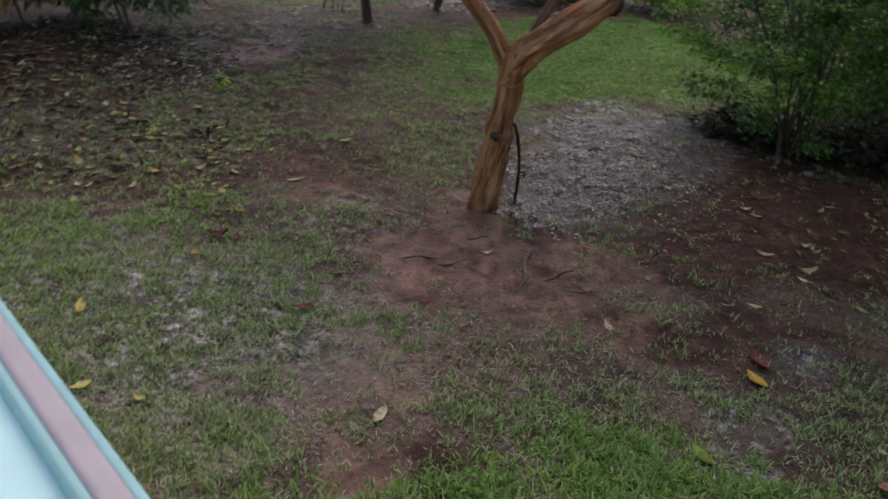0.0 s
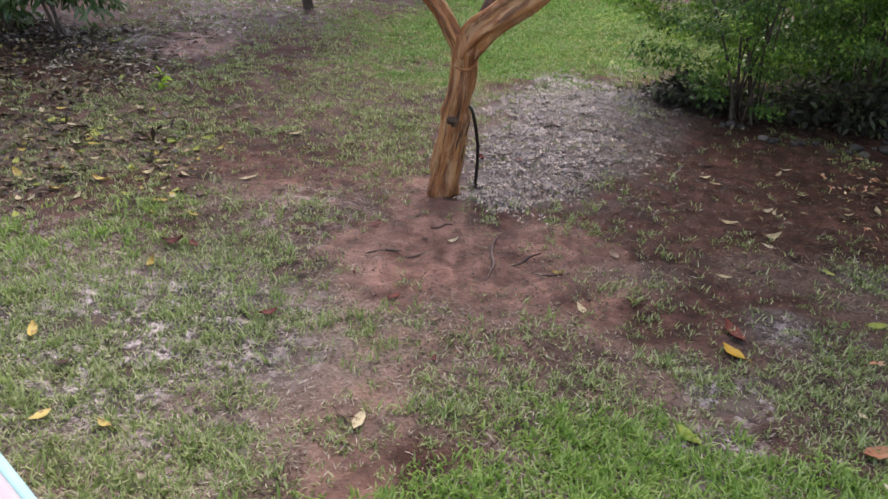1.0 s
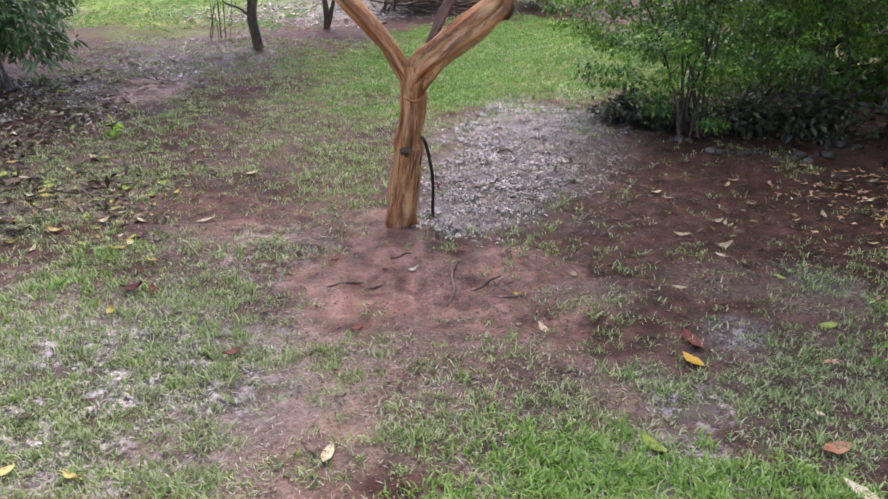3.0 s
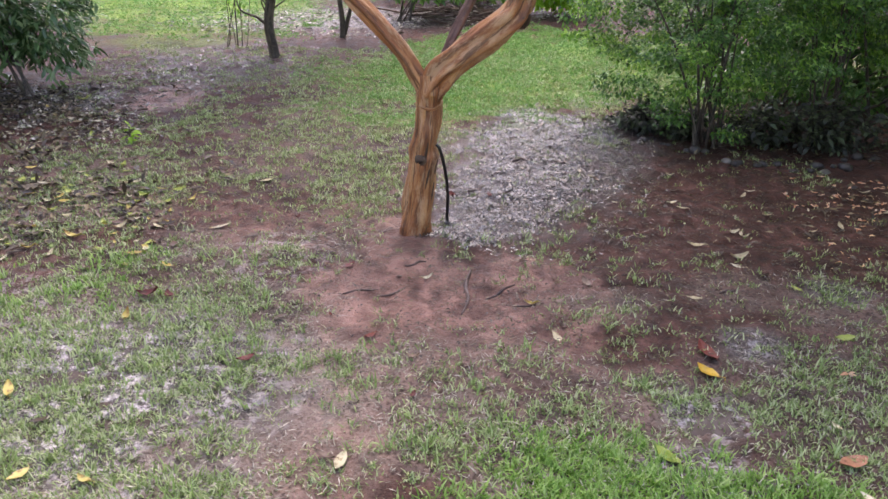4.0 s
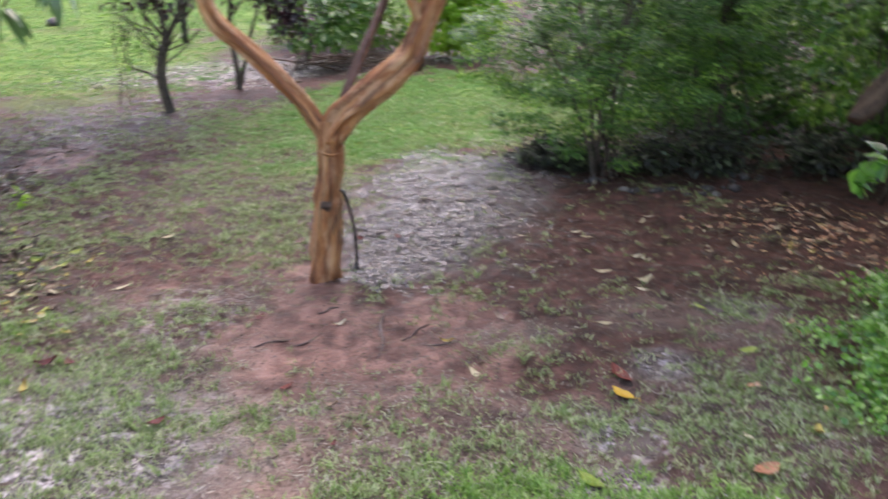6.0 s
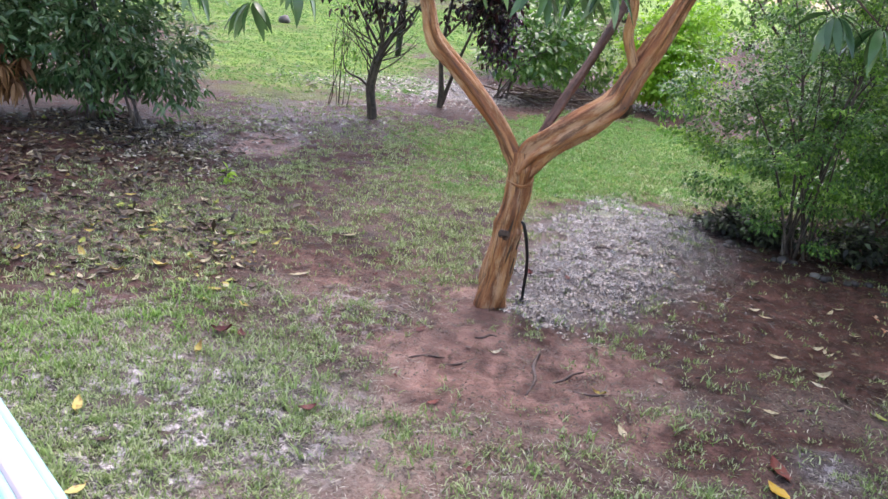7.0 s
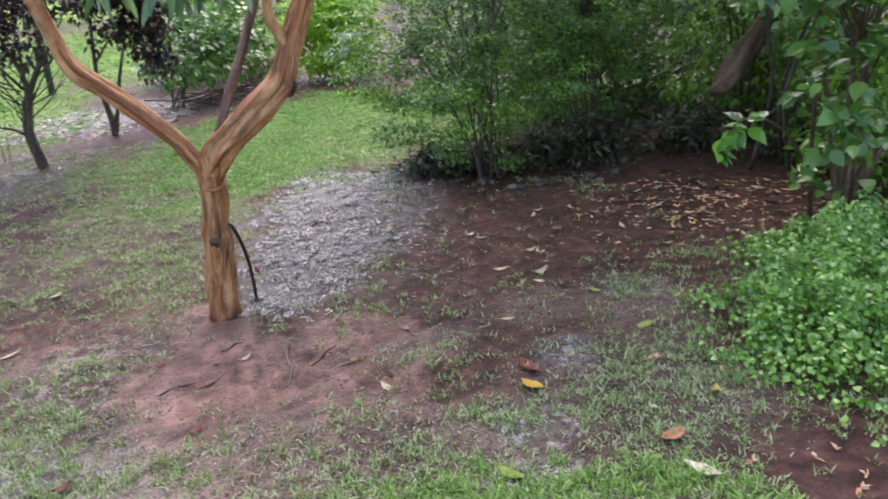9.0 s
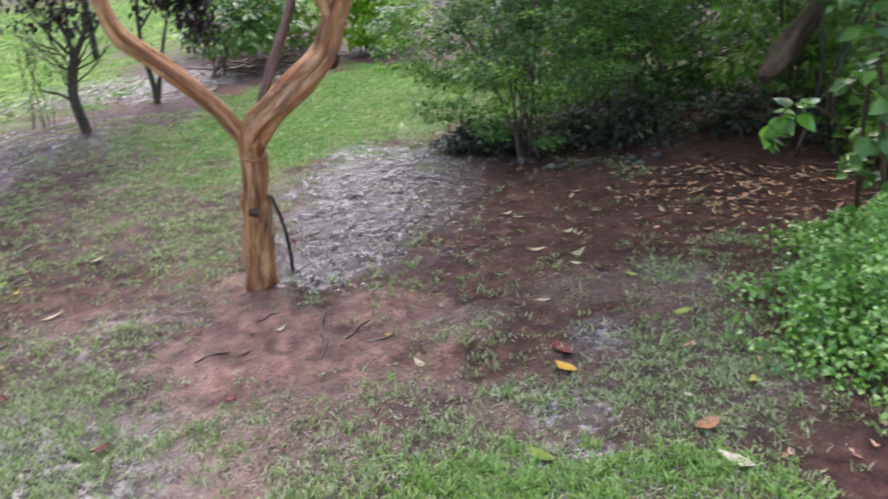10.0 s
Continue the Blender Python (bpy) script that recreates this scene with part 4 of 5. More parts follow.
bush("hedge_bush", (4.35, 8.25), [(4.3, 8.45, 1.6, 1.1, 0.8, 1.1), (5.5, 6.85, 1.72, 0.32, 0.25, 0.28), (4.4, 8.7, 2.7, 1.2, 0.9, 0.8)], 380, 74, 0.16, SMALL, HEDGE_LEAF, 9, DARK_BARK, "tall loose green bush with thin upright stems", "bush", 102, 0.22, 0.4, (0.45, 1.0), "", 0.013, 0.42, SHADED_GREEN_LEAF, 0.58)
bush("hedge_bush", (5.9, 7.8), [(5.8, 8.0, 1.6, 1.1, 0.8, 1.3), (6.1, 8.2, 2.8, 1.2, 0.9, 0.8)], 420, 20, 0.16, MEDIUM, HEDGE_LEAF, 8, DARK_BARK, "tall loose green bush with thin upright stems", "bush", 103, 0.3, 0.4, (0.6, 1.25), "", 0.018, 0.55, SHADED_GREEN_LEAF, 0.3)
# these bushes get the darkened leaf so gaps in the hedge look shaded
bush("shade_bush", (4.9, 10.8), [(4.3, 12.9, 1.3, 0.9, 0.9, 1.4), (5.0, 12.0, 1.4, 1.2, 0.9, 1.5), (5.8, 10.8, 1.5, 1.5, 0.9, 1.6), (7.6, 9.8, 1.6, 1.5, 1.1, 1.7)], 1500, 18, 0.24, MEDIUM, SHADED_GREEN_LEAF, 12, DARK_BARK, "dense bushes behind the hedge, leaves darkened for shade", "bush", 104, -0.1, 1.2)
bush("shade_bush", (7.6, 6.0), [(7.2, 6.4, 1.3, 1.2, 1.4, 1.5), (8.4, 4.4, 1.4, 1.3, 1.3, 1.6), (6.6, 7.2, 1.0, 0.8, 0.7, 1.0)], 1100, 18, 0.24, MEDIUM, HEDGE_LEAF, 10, DARK_BARK, "dense dark green bushes beside the garden", "bush", 105, -0.1, 1.0)
bush("shade_bush", (4.9, 9.7), [(3.9, 9.7, 1.6, 0.8, 0.3, 0.9), (4.8, 9.6, 1.5, 0.8, 0.3, 1.1), (4.3, 9.9, 0.3, 0.9, 0.3, 0.4), (5.6, 9.5, 0.45, 1.0, 0.4, 0.5), (6.9, 8.8, 0.6, 0.9, 0.5, 0.7)], 640, 18, 0.2, MEDIUM, SHADED_GREEN_LEAF, 8, DARK_BARK, "low bushes filling the hedge, leaves darkened for shade", "bush", 112, -0.2, 1.2)
bush("shade_bush", (6.1, 5.5), [(6.0, 5.6, 0.6, 0.7, 0.6, 0.75), (6.7, 4.6, 0.8, 0.7, 0.7, 0.9), (5.9, 6.4, 0.45, 0.5, 0.4, 0.55)], 420, 17, 0.2, MEDIUM, HEDGE_LEAF, 8, DARK_BARK, "leafy green bushes beside the hedge bed", "bush", 113, -0.2, 0.6)
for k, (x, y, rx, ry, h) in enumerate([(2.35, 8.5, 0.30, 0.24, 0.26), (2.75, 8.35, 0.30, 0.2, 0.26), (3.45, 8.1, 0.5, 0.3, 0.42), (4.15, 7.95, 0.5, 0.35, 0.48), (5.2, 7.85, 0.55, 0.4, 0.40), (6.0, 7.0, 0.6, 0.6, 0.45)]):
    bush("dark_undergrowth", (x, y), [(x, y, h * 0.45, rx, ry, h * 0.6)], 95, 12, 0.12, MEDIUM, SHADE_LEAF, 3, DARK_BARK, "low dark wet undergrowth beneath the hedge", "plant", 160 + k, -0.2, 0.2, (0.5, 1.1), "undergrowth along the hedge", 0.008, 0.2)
bush("lime_bush", (2.55, 17.6), [(2.3, 17.0, 1.0, 0.7, 0.7, 1.0), (2.95, 17.4, 1.2, 0.7, 0.7, 1.1)], 560, 13, 0.22, leaf_shape(0.13, 0.06, 2, 0.3, 0.2), LIME_LEAF, 7, BROWN_BARK, "bright lime green bush in the light", "bush", 106, 0.05, 0.4)
bush("mango_bush", (-5.0, 9.5), [(-5.7, 9.9, 1.2, 1.05, 0.9, 1.15), (-4.75, 9.95, 0.80, 0.55, 0.6, 0.72), (-5.9, 10.2, 2.5, 1.3, 0.9, 0.8)], 1100, 14, 0.18, LONG, MANGO_LEAF, 5, DARK_BARK, "dark green bush with long glossy wet leaves", "bush", 107, -0.12, 0.5)
bush("mango_bush", (-7.0, 9.0), [(-7.2, 9.2, 1.3, 1.1, 0.9, 1.2)], 520, 14, 0.18, LONG, MANGO_LEAF, 6, DARK_BARK, "dark green bush with long glossy wet leaves", "bush", 108, 0.1, 0.5)
bush("broad_leaf_shrub", (-0.67, 16.0), [(-0.35, 16.1, 0.95, 0.7, 0.5, 0.8), (0.35, 16.6, 1.2, 0.6, 0.5, 0.8)], 150, 12, 0.22, leaf_shape(0.17, 0.075, 3, 0.3, 0.25), BROAD_LEAF, 6, DARK_BARK, "green broad-leaved shrub beyond the lawn", "bush", 109, 0.25, 0.3)
bush("shade_bush", (1.0, 18.9), [(0.9, 18.6, 1.0, 1.1, 0.7, 1.1), (-0.6, 19.6, 1.2, 1.0, 0.7, 1.0), (0.2, 19.8, 2.2, 1.4, 0.8, 0.8)], 700, 13, 0.25, leaf_shape(0.13, 0.055, 2, 0.3, 0.2), FAR_LEAF, 6, DARK_BARK, "dark green shrub beyond the lawn", "bush", 110, -0.1, 0.5)
bush("right_shrub", (4.52, 4.58), [(3.45, 4.4, 1.02, 0.20, 0.2, 0.22), (4.25, 4.4, 1.2, 0.40, 0.35, 0.40), (4.75, 4.4, 1.55, 0.5, 0.45, 0.55), (3.95, 4.5, 1.95, 0.5, 0.4, 0.35), (4.8, 4.7, 0.75, 0.45, 0.3, 0.3), (4.6, 4.6, 2.4, 0.9, 0.8, 0.5), (4.6, 4.55, 0.42, 0.4, 0.3, 0.3), (5.2, 4.6, 1.0, 0.4, 0.4, 0.7)], 165, 7, 0.15, BROAD, BROAD_LEAF, 8, BROWN_BARK, "leaning shrub with broad glossy green leaves", "bush", 111, 0.2, 0.16, (0.6, 1.15), "", 0.022, 0.2, SHADED_GREEN_LEAF, 0.3)


def add_leaf_spray():
    """A low side shoot of the shrub with large fresh leaves."""
    shrub = bpy.data.objects["right_shrub"]
    o = np.array(shrub.location)
    rng = np.random.default_rng(117)
    shoot = wood("shoot", [(4.42, 4.78, 0.5, 0.012), (4.0, 4.6, 0.95, 0.009), (3.6, 4.45, 1.12, 0.006), (3.4, 4.4, 1.0, 0.004)], tuple(o), BROWN_BARK, shrub, 7, 0.1, 118, 6)
    tips = np.array([(3.4, 4.4, 1.02), (3.5, 4.42, 1.05), (3.36, 4.4, 0.93), (3.62, 4.45, 1.04)])
    c = np.repeat(tips, 5, 0)
    d = directions(len(c), rng, 0.4)
    d[:, 2] -= 0.55
    v, f = spread(BROAD, c - o, d, np.array([0, -0.3, 1.0]) + rng.normal(0, 0.25, (len(c), 3)), rng.uniform(0.7, 1.05, len(c)))
    part("fresh_leaves", mesh_of("fresh_leaves", v, f, CLUMP_LEAF), shoot, "bright fresh green leaves")


add_leaf_spray()


def add_leaning_stems():
    shrub = bpy.data.objects["right_shrub"]
    o = tuple(shrub.location)
    for k, pts in enumerate([[(4.5, 4.7, -0.04, 0.034), (4.72, 4.66, 0.48, 0.030), (5.08, 4.62, 1.1, 0.026), (5.55, 4.6, 1.95, 0.016)],
                             [(4.62, 4.76, -0.04, 0.030), (4.92, 4.72, 0.6, 0.026), (5.4, 4.72, 1.4, 0.020), (5.8, 4.7, 2.2, 0.012)],
                             [(4.42, 4.78, -0.04, 0.022), (4.40, 4.8, 0.6, 0.019), (4.42, 4.8, 1.5, 0.016), (4.38, 4.8, 2.7, 0.010)]]):
        wood("stem", pts, o, BROWN_BARK, shrub, 10, 0.14, 900 + k, 6)


add_leaning_stems()


def build_tangle():
    """Bare dark stems and a thick leaning trunk in the shade at the side."""
    o = (6.95, 7.3, ground_at(6.95, 7.3))
    ob = thing("leaning_tree", *o, "leaning brown trunk with bare dark branches in the hedge", "tree")
    wood("trunk", [(6.95, 7.3, -0.08, 0.13), (6.9, 7.3, 0.8, 0.11), (6.75, 7.25, 1.8, 0.10), (6.7, 7.2, 3.4, 0.06)], o, BROWN_BARK, ob, 14, 0.12, 31, 6)
    wood("broken_limb", [(4.98, 7.0, 0.70, 0.02), (5.0, 7.0, 0.73, 0.085), (5.12, 7.0, 0.86, 0.108), (5.32, 7.0, 1.10, 0.106), (5.52, 7.0, 1.36, 0.098), (5.8, 7.0, 1.75, 0.080), (6.2, 7.1, 2.3, 0.05), (6.7, 7.2, 2.9, 0.05)], o, BROWN_BARK, ob, 24, 0.34, 32, 7, 0, "dead brown limb hanging from the trunk")
    rng = np.random.default_rng(33)
    for k in range(9):
        x, y = 5.2 + 0.22 * k + rng.uniform(-0.2, 0.2), 6.6 + rng.uniform(-0.5, 0.5)
        wood("branch", [(x, y, ground_at(x, y) - 0.03, 0.022), (x + rng.uniform(-0.1, 0.25), y, 0.8, 0.018), (x + rng.uniform(0.0, 0.6), y + rng.uniform(-0.2, 0.2), 1.8, 0.012), (x + rng.uniform(0.1, 0.9), y, 2.6, 0.006)], o, DARK_BARK, ob, 7, 0.15, 40 + k, 5)


build_tangle()


def build_side_crown():
    rng = np.random.default_rng(35)
    tree = bpy.data.objects["leaning_tree"]
    o = np.array(tree.location)
    # high crown out of view, added to shade the mud and the hedge
    p, out, c = clustered([(5.5, 6.9, 3.9, 0.9, 0.8, 0.4), (6.6, 7.2, 3.8, 1.0, 0.9, 0.5), (3.2, 5.2, 4.1, 1.5, 1.9, 0.6), (3.4, 8.2, 4.5, 1.8, 1.3, 0.5)], 330, 12, 0.3, rng, 0.3)
    v, f = spread(leaf_shape(0.22, 0.10, 1, 0.3, 0.3), p - o, directions(len(p), rng) + out * 0.3, np.array([0, 0, 1.0]) + rng.normal(0, 0.4, (len(p), 3)), rng.uniform(0.7, 1.2, len(p)))
    part("crown", mesh_of("crown", v, f, FAR_LEAF), tree)
    q, out, tips = clustered([(5.38, 6.5, 1.42, 0.30, 0.22, 0.20), (5.8, 6.45, 1.25, 0.35, 0.25, 0.28), (5.3, 6.55, 1.75, 0.4, 0.25, 0.25)], 30, 7, 0.13, rng, 0.3)
    v, f = spread(leaf_shape(0.13, 0.065, 2, 0.3, 0.25), q - o, directions(len(q), rng, 0.5) + out * 0.4, np.array([0, -0.2, 1.0]) + rng.normal(0, 0.35, (len(q), 3)), rng.uniform(0.6, 1.2, len(q)))
    part("low_leaves", mesh_of("low_leaves", v, f, BROAD_LEAF), tree, "pale green leaves over the dead limb")
    # limbs that carry the added crown
    for k in range(5):
        t = c[k * 7]
        wood("limb", [(6.7, 7.2, 2.8, 0.04), (*((np.array((6.7, 7.2, 3.0)) + t) / 2), 0.025), (*t, 0.008)], tuple(o), BROWN_BARK, tree, 7, 0.15, 350 + k, 4)


build_side_crown()


def build_clump():
    """A mound of heart-shaped leaves on thin stalks."""
    rng = np.random.default_rng(121)
    o = (3.85, 3.6, ground_at(3.85, 3.6))
    ob = thing("ground_cover_plant", *o, "bright green ground cover with wet heart-shaped leaves", "plant")
    n = 40000
    x, y = rng.uniform(2.5, 5.4, n), rng.uniform(2.2, 5.2, n)
    inside = patch(x, y, 4.06, 3.55, 1.36, 0.96, 42)
    lump = 0.55 * vnoise(x, y, 0.15, 5) + 0.45 * vnoise(x, y, 0.36, 8)
    keep = rng.random(n) < inside * (0.22 + 1.0 * step(0.30, 0.55, lump))
    x, y, lump = x[keep], y[keep], lump[keep]
    n = len(x)
    c, s = math.cos(radians(42)), math.sin(radians(42))
    u, w = ((x - 4.08) * c + (y - 3.66) * s) / 1.34, (-(x - 4.08) * s + (y - 3.66) * c) / 0.95
    top = 0.06 + 0.42 * np.clip(1 - (u * u + w * w), 0, 1) ** 0.8 * (0.2 + 1.25 * step(0.25, 0.75, lump))
    z = height(x, y) + 0.012 + top * (0.2 + 0.8 * rng.random(n) ** 0.6)
    p = np.stack([x, y, z], 1)
    fwd = directions(n, rng, 0.35)
    fwd[:, 2] -= 0.25
    up = np.array([-0.2, -0.3, 1.0]) + rng.normal(0, 0.55, (n, 3))
    v, f = spread(HEART, p - np.array(o), fwd, up, rng.uniform(0.5, 1.1, n))
    part("foliage", mesh_of("foliage", v, f, CLUMP_LEAF), ob)
    stalks = []
    for k in range(0, n, 7):
        b = (x[k] + 0.03, y[k] + 0.03, height(x[k:k + 1], y[k:k + 1])[0] - 0.01)
        stalks.append(tube(at_origin([(*b, 0.003), (*p[k], 0.002)], o), 4, 0, 2, k))
    part("stalk_growth", mesh_of("stalk_growth", *joined(stalks), CLUMP_LEAF), ob)["kind"] = "stuff"


build_clump()


def small_tree(name, base, trunk, limbs, volumes, clusters, per, leaf, leaf_mat, bark, label, seed, floor=1.0):
    rng = np.random.default_rng(seed)
    o = (base[0], base[1], ground_at(*base))
    ob = thing(name, *o, label, "tree")
    wood("trunk", trunk, o, bark, ob, 12, 0.12, seed, 6)
    for k, lm in enumerate(limbs):
        wood("limb", lm, o, bark, ob, 8, 0.12, seed + k + 1, 5)
    p, out, centres = clustered(volumes, clusters, per, 0.2, rng, 0.3)
    n = len(p)
    fwd = directions(n, rng) + out * 0.3
    fwd[:, 2] -= 0.45
    v, f = spread(leaf, p - np.array(o), fwd, np.array([0, 0, 1.0]) + rng.normal(0, 0.4, (n, 3)), rng.uniform(0.7, 1.2, n))
    part("crown", mesh_of("crown", v, f, leaf_mat), ob)
    return ob


small_tree("young_tree", (-2.42, 12.24), [(-2.38, 12.24, -0.06, 0.11), (-2.40, 12.24, 0.08, 0.080), (-2.46, 12.24, 0.5, 0.070), (-2.38, 12.24, 0.95, 0.068)],
           [[(-2.40, 12.24, 0.85, 0.044), (-2.34, 12.24, 1.25, 0.033), (-2.5, 12.24, 1.8, 0.022), (-2.6, 12.2, 2.3, 0.011)], [(-2.38, 12.24, 0.9, 0.037), (-2.15, 12.2, 1.3, 0.027), (-1.85, 12.2, 1.7, 0.018), (-1.6, 12.2, 2.1, 0.009)],
            [(-2.36, 12.24, 1.0, 0.030), (-2.1, 12.3, 1.5, 0.021), (-2.05, 12.3, 2.1, 0.012)], [(-2.43, 12.24, 0.42, 0.024), (-2.62, 12.2, 0.58, 0.019), (-2.85, 12.2, 0.68, 0.013), (-2.92, 12.2, 0.95, 0.006)],
            [(-2.36, 12.24, 1.05, 0.02), (-2.3, 12.2, 1.5, 0.014), (-2.32, 12.2, 2.2, 0.008)], [(-2.25, 12.22, 1.2, 0.018), (-1.95, 12.3, 1.45, 0.012), (-1.75, 12.3, 1.95, 0.006)], [(-2.5, 12.24, 1.5, 0.014), (-2.8, 12.3, 1.9, 0.008), (-3.0, 12.3, 2.2, 0.005)],
            [(-2.38, 12.24, 1.1, 0.022), (-2.7, 12.2, 1.6, 0.015), (-2.95, 12.2, 2.1, 0.007)]],
           # last oval: unseen high crown, added to shade the ground below
           [(-2.5, 12.3, 1.9, 1.0, 0.6, 0.45), (-2.3, 12.3, 2.3, 1.1, 0.8, 0.4), (-2.4, 11.4, 3.4, 2.2, 2.2, 0.6)], 800, 10, leaf_shape(0.13, 0.055, 2, 0.3, 0.2), PURPLE_LEAF, DARK_BARK, "young tree with dark bark and dark leaves", 131)
small_tree("purple_tree", (-1.58, 14.07), [(-1.60, 14.07, -0.05, 0.055), (-1.60, 14.07, 0.3, 0.045), (-1.66, 14.07, 0.9, 0.038), (-1.6, 14.07, 1.6, 0.03), (-1.5, 14.1, 2.3, 0.015)],
           [[(-1.57, 14.07, 0.05, 0.04), (-1.45, 14.07, 0.5, 0.033), (-1.3, 14.07, 1.0, 0.026), (-1.05, 14.1, 1.7, 0.014)], [(-1.62, 14.07, 1.2, 0.02), (-1.2, 14.1, 1.7, 0.015), (-0.8, 14.1, 2.1, 0.008)]],
           [(-1.0, 14.1, 1.75, 0.65, 0.45, 0.5), (-1.1, 14.1, 2.4, 0.9, 0.7, 0.5), (-0.7, 14.0, 1.25, 0.32, 0.3, 0.4)], 330, 12, leaf_shape(0.13, 0.05, 3, 0.3, 0.3), PURPLE_LEAF, DARK_BARK, "small tree with dark purple and red leaves", 132)
yrng = np.random.default_rng(134)
young = bpy.data.objects["young_tree"]
for k in range(22):
    a, z = yrng.uniform(0, 6.283), yrng.uniform(0.55, 1.5)
    b = np.array((-2.42 + 0.12 * (z - 0.5) * math.cos(3 * a), 12.24, z))
    e = b + np.array((yrng.uniform(0.3, 0.75) * math.cos(a), 0.4 * math.sin(a), yrng.uniform(0.35, 0.9)))
    wood("branch", [(*b, 0.013), (*(b * 0.5 + e * 0.5 + np.array((0.06 * math.sin(5 * a), 0, -0.04))), 0.009), (*e, 0.004)], tuple(young.location), DARK_BARK, young, 6, 0.15, 940 + k, 4)
bush("sapling_cluster", (-3.06, 12.94), [(-3.0, 12.9, 1.2, 0.35, 0.3, 0.8)], 45, 6, 0.12, MEDIUM, HEDGE_LEAF, 6, DARK_BARK, "thin bare saplings with a few leaves", "plant", 133, 0.3, 0.3, (0.5, 0.9), "", 0.009, 0.2)


def build_branch_pile():
    rng = np.random.default_rng(145)
    o = (0.35, 16.6, ground_at(0.35, 16.6))
    sticks = []
    for k in range(70):
        a, r, ln = rng.uniform(0, 6.283), rng.random() ** 0.5, rng.uniform(0.25, 0.6)
        x, y, t = 0.35 + 1.1 * r * math.cos(a), 16.6 + 0.9 * r * math.sin(a), rng.uniform(0, 6.283)
        z = ground_at(x, y) + 0.02 + 0.24 * (1 - r) * rng.random()
        e = np.array([math.cos(t), math.sin(t), rng.normal(0, 0.12)]) * ln
        m = np.array((x, y, z)) + rng.normal(0, 0.03, 3)
        sticks.append(tube(at_origin([(*(np.array((x, y, z)) - e), 0.016), (*m, 0.013), (*(np.array((x, y, z + 0.02)) + e), 0.006)], o), 6, 0.2, 4, 700 + k))
    ob = tagged(new("branch_pile", mesh_of("branch_pile", *joined(sticks), BROWN_BARK)), "low heap of dead brown branches on the bed", "branches", kind="stuff")
    ob.location = o


build_branch_pile()


def build_dead_frond():
    rng = np.random.default_rng(141)
    o = (-6.3, 9.3, ground_at(-6.3, 9.3))
    ob = thing("dead_branch", *o, "dead branch with dry orange-brown leaves hanging in the bush", "branch")
    wood("stem", [(-6.0, 9.2, -0.03, 0.02), (-6.2, 9.2, 0.6, 0.016), (-6.6, 9.3, 1.1, 0.008)], o, BROWN_BARK, ob, 7)
    c = np.array([(-6.1, 9.15, 0.75), (-6.3, 9.15, 0.9), (-6.45, 9.2, 0.7), (-6.2, 9.1, 0.55), (-6.6, 9.2, 0.95), (-6.35, 9.1, 0.45), (-6.6, 9.1, 0.5), (-6.15, 8.85, 0.7), (-6.35, 8.85, 0.62), (-6.05, 8.9, 0.5), (-6.5, 8.9, 0.78)]) - np.array(o)
    v, f = whorls(c, 16, 0.26, 0.05, rng, 0.4, 0.8)
    part("foliage", mesh_of("foliage", v, f, DEAD_FROND), ob)


build_dead_frond()


def post(name, base, top, r, material, label, category, seed):
    o = (base[0], base[1], ground_at(*base))
    v, f = tube(at_origin([(base[0], base[1], o[2] - 0.08, r), ((base[0] + top[0]) / 2, (base[1] + top[1]) / 2, o[2] + top[2] / 2, r * 1.03), (top[0], top[1], o[2] + top[2], r * 0.9)], o), 10, 0.06, 4, seed)
    ob = tagged(new(name, mesh_of(name, v, f, material)), label, category)
    ob.location = o


post("garden_post", (-3.51, 20.1), (-3.45, 20.1, 1.9), 0.075, GREEN_POST, "dark upright wooden post on the far lawn", "post", 151)
# the high crown is out of view, there to darken path and litter
small_tree("pale_tree", (-7.2, 13.8), [(-7.3, 13.8, -0.1, 0.11), (-7.2, 13.8, 0.1, 0.085), (-6.7, 13.8, 1.3, 0.072), (-6.2, 13.8, 2.6, 0.06), (-5.6, 13.4, 3.8, 0.04)],
           [[(-6.2, 13.8, 2.6, 0.04), (-5.2, 12.6, 3.6, 0.03), (-4.2, 11.4, 4.4, 0.012)], [(-5.9, 13.6, 3.1, 0.04), (-6.4, 12.0, 4.0, 0.03), (-6.6, 10.6, 4.6, 0.012)], [(-5.6, 13.4, 3.8, 0.035), (-4.4, 13.0, 4.6, 0.012)]],
           [(-3.9, 12.6, 4.8, 2.0, 2.4, 0.8), (-5.6, 11.6, 4.7, 1.4, 1.5, 0.6), (-4.0, 8.5, 4.5, 1.7, 1.9, 0.6)], 640, 12, leaf_shape(0.24, 0.085, 2, 0.3, 0.3), MANGO_LEAF, PALE_BARK, "tree with a pale leaning trunk and high crown", 154)


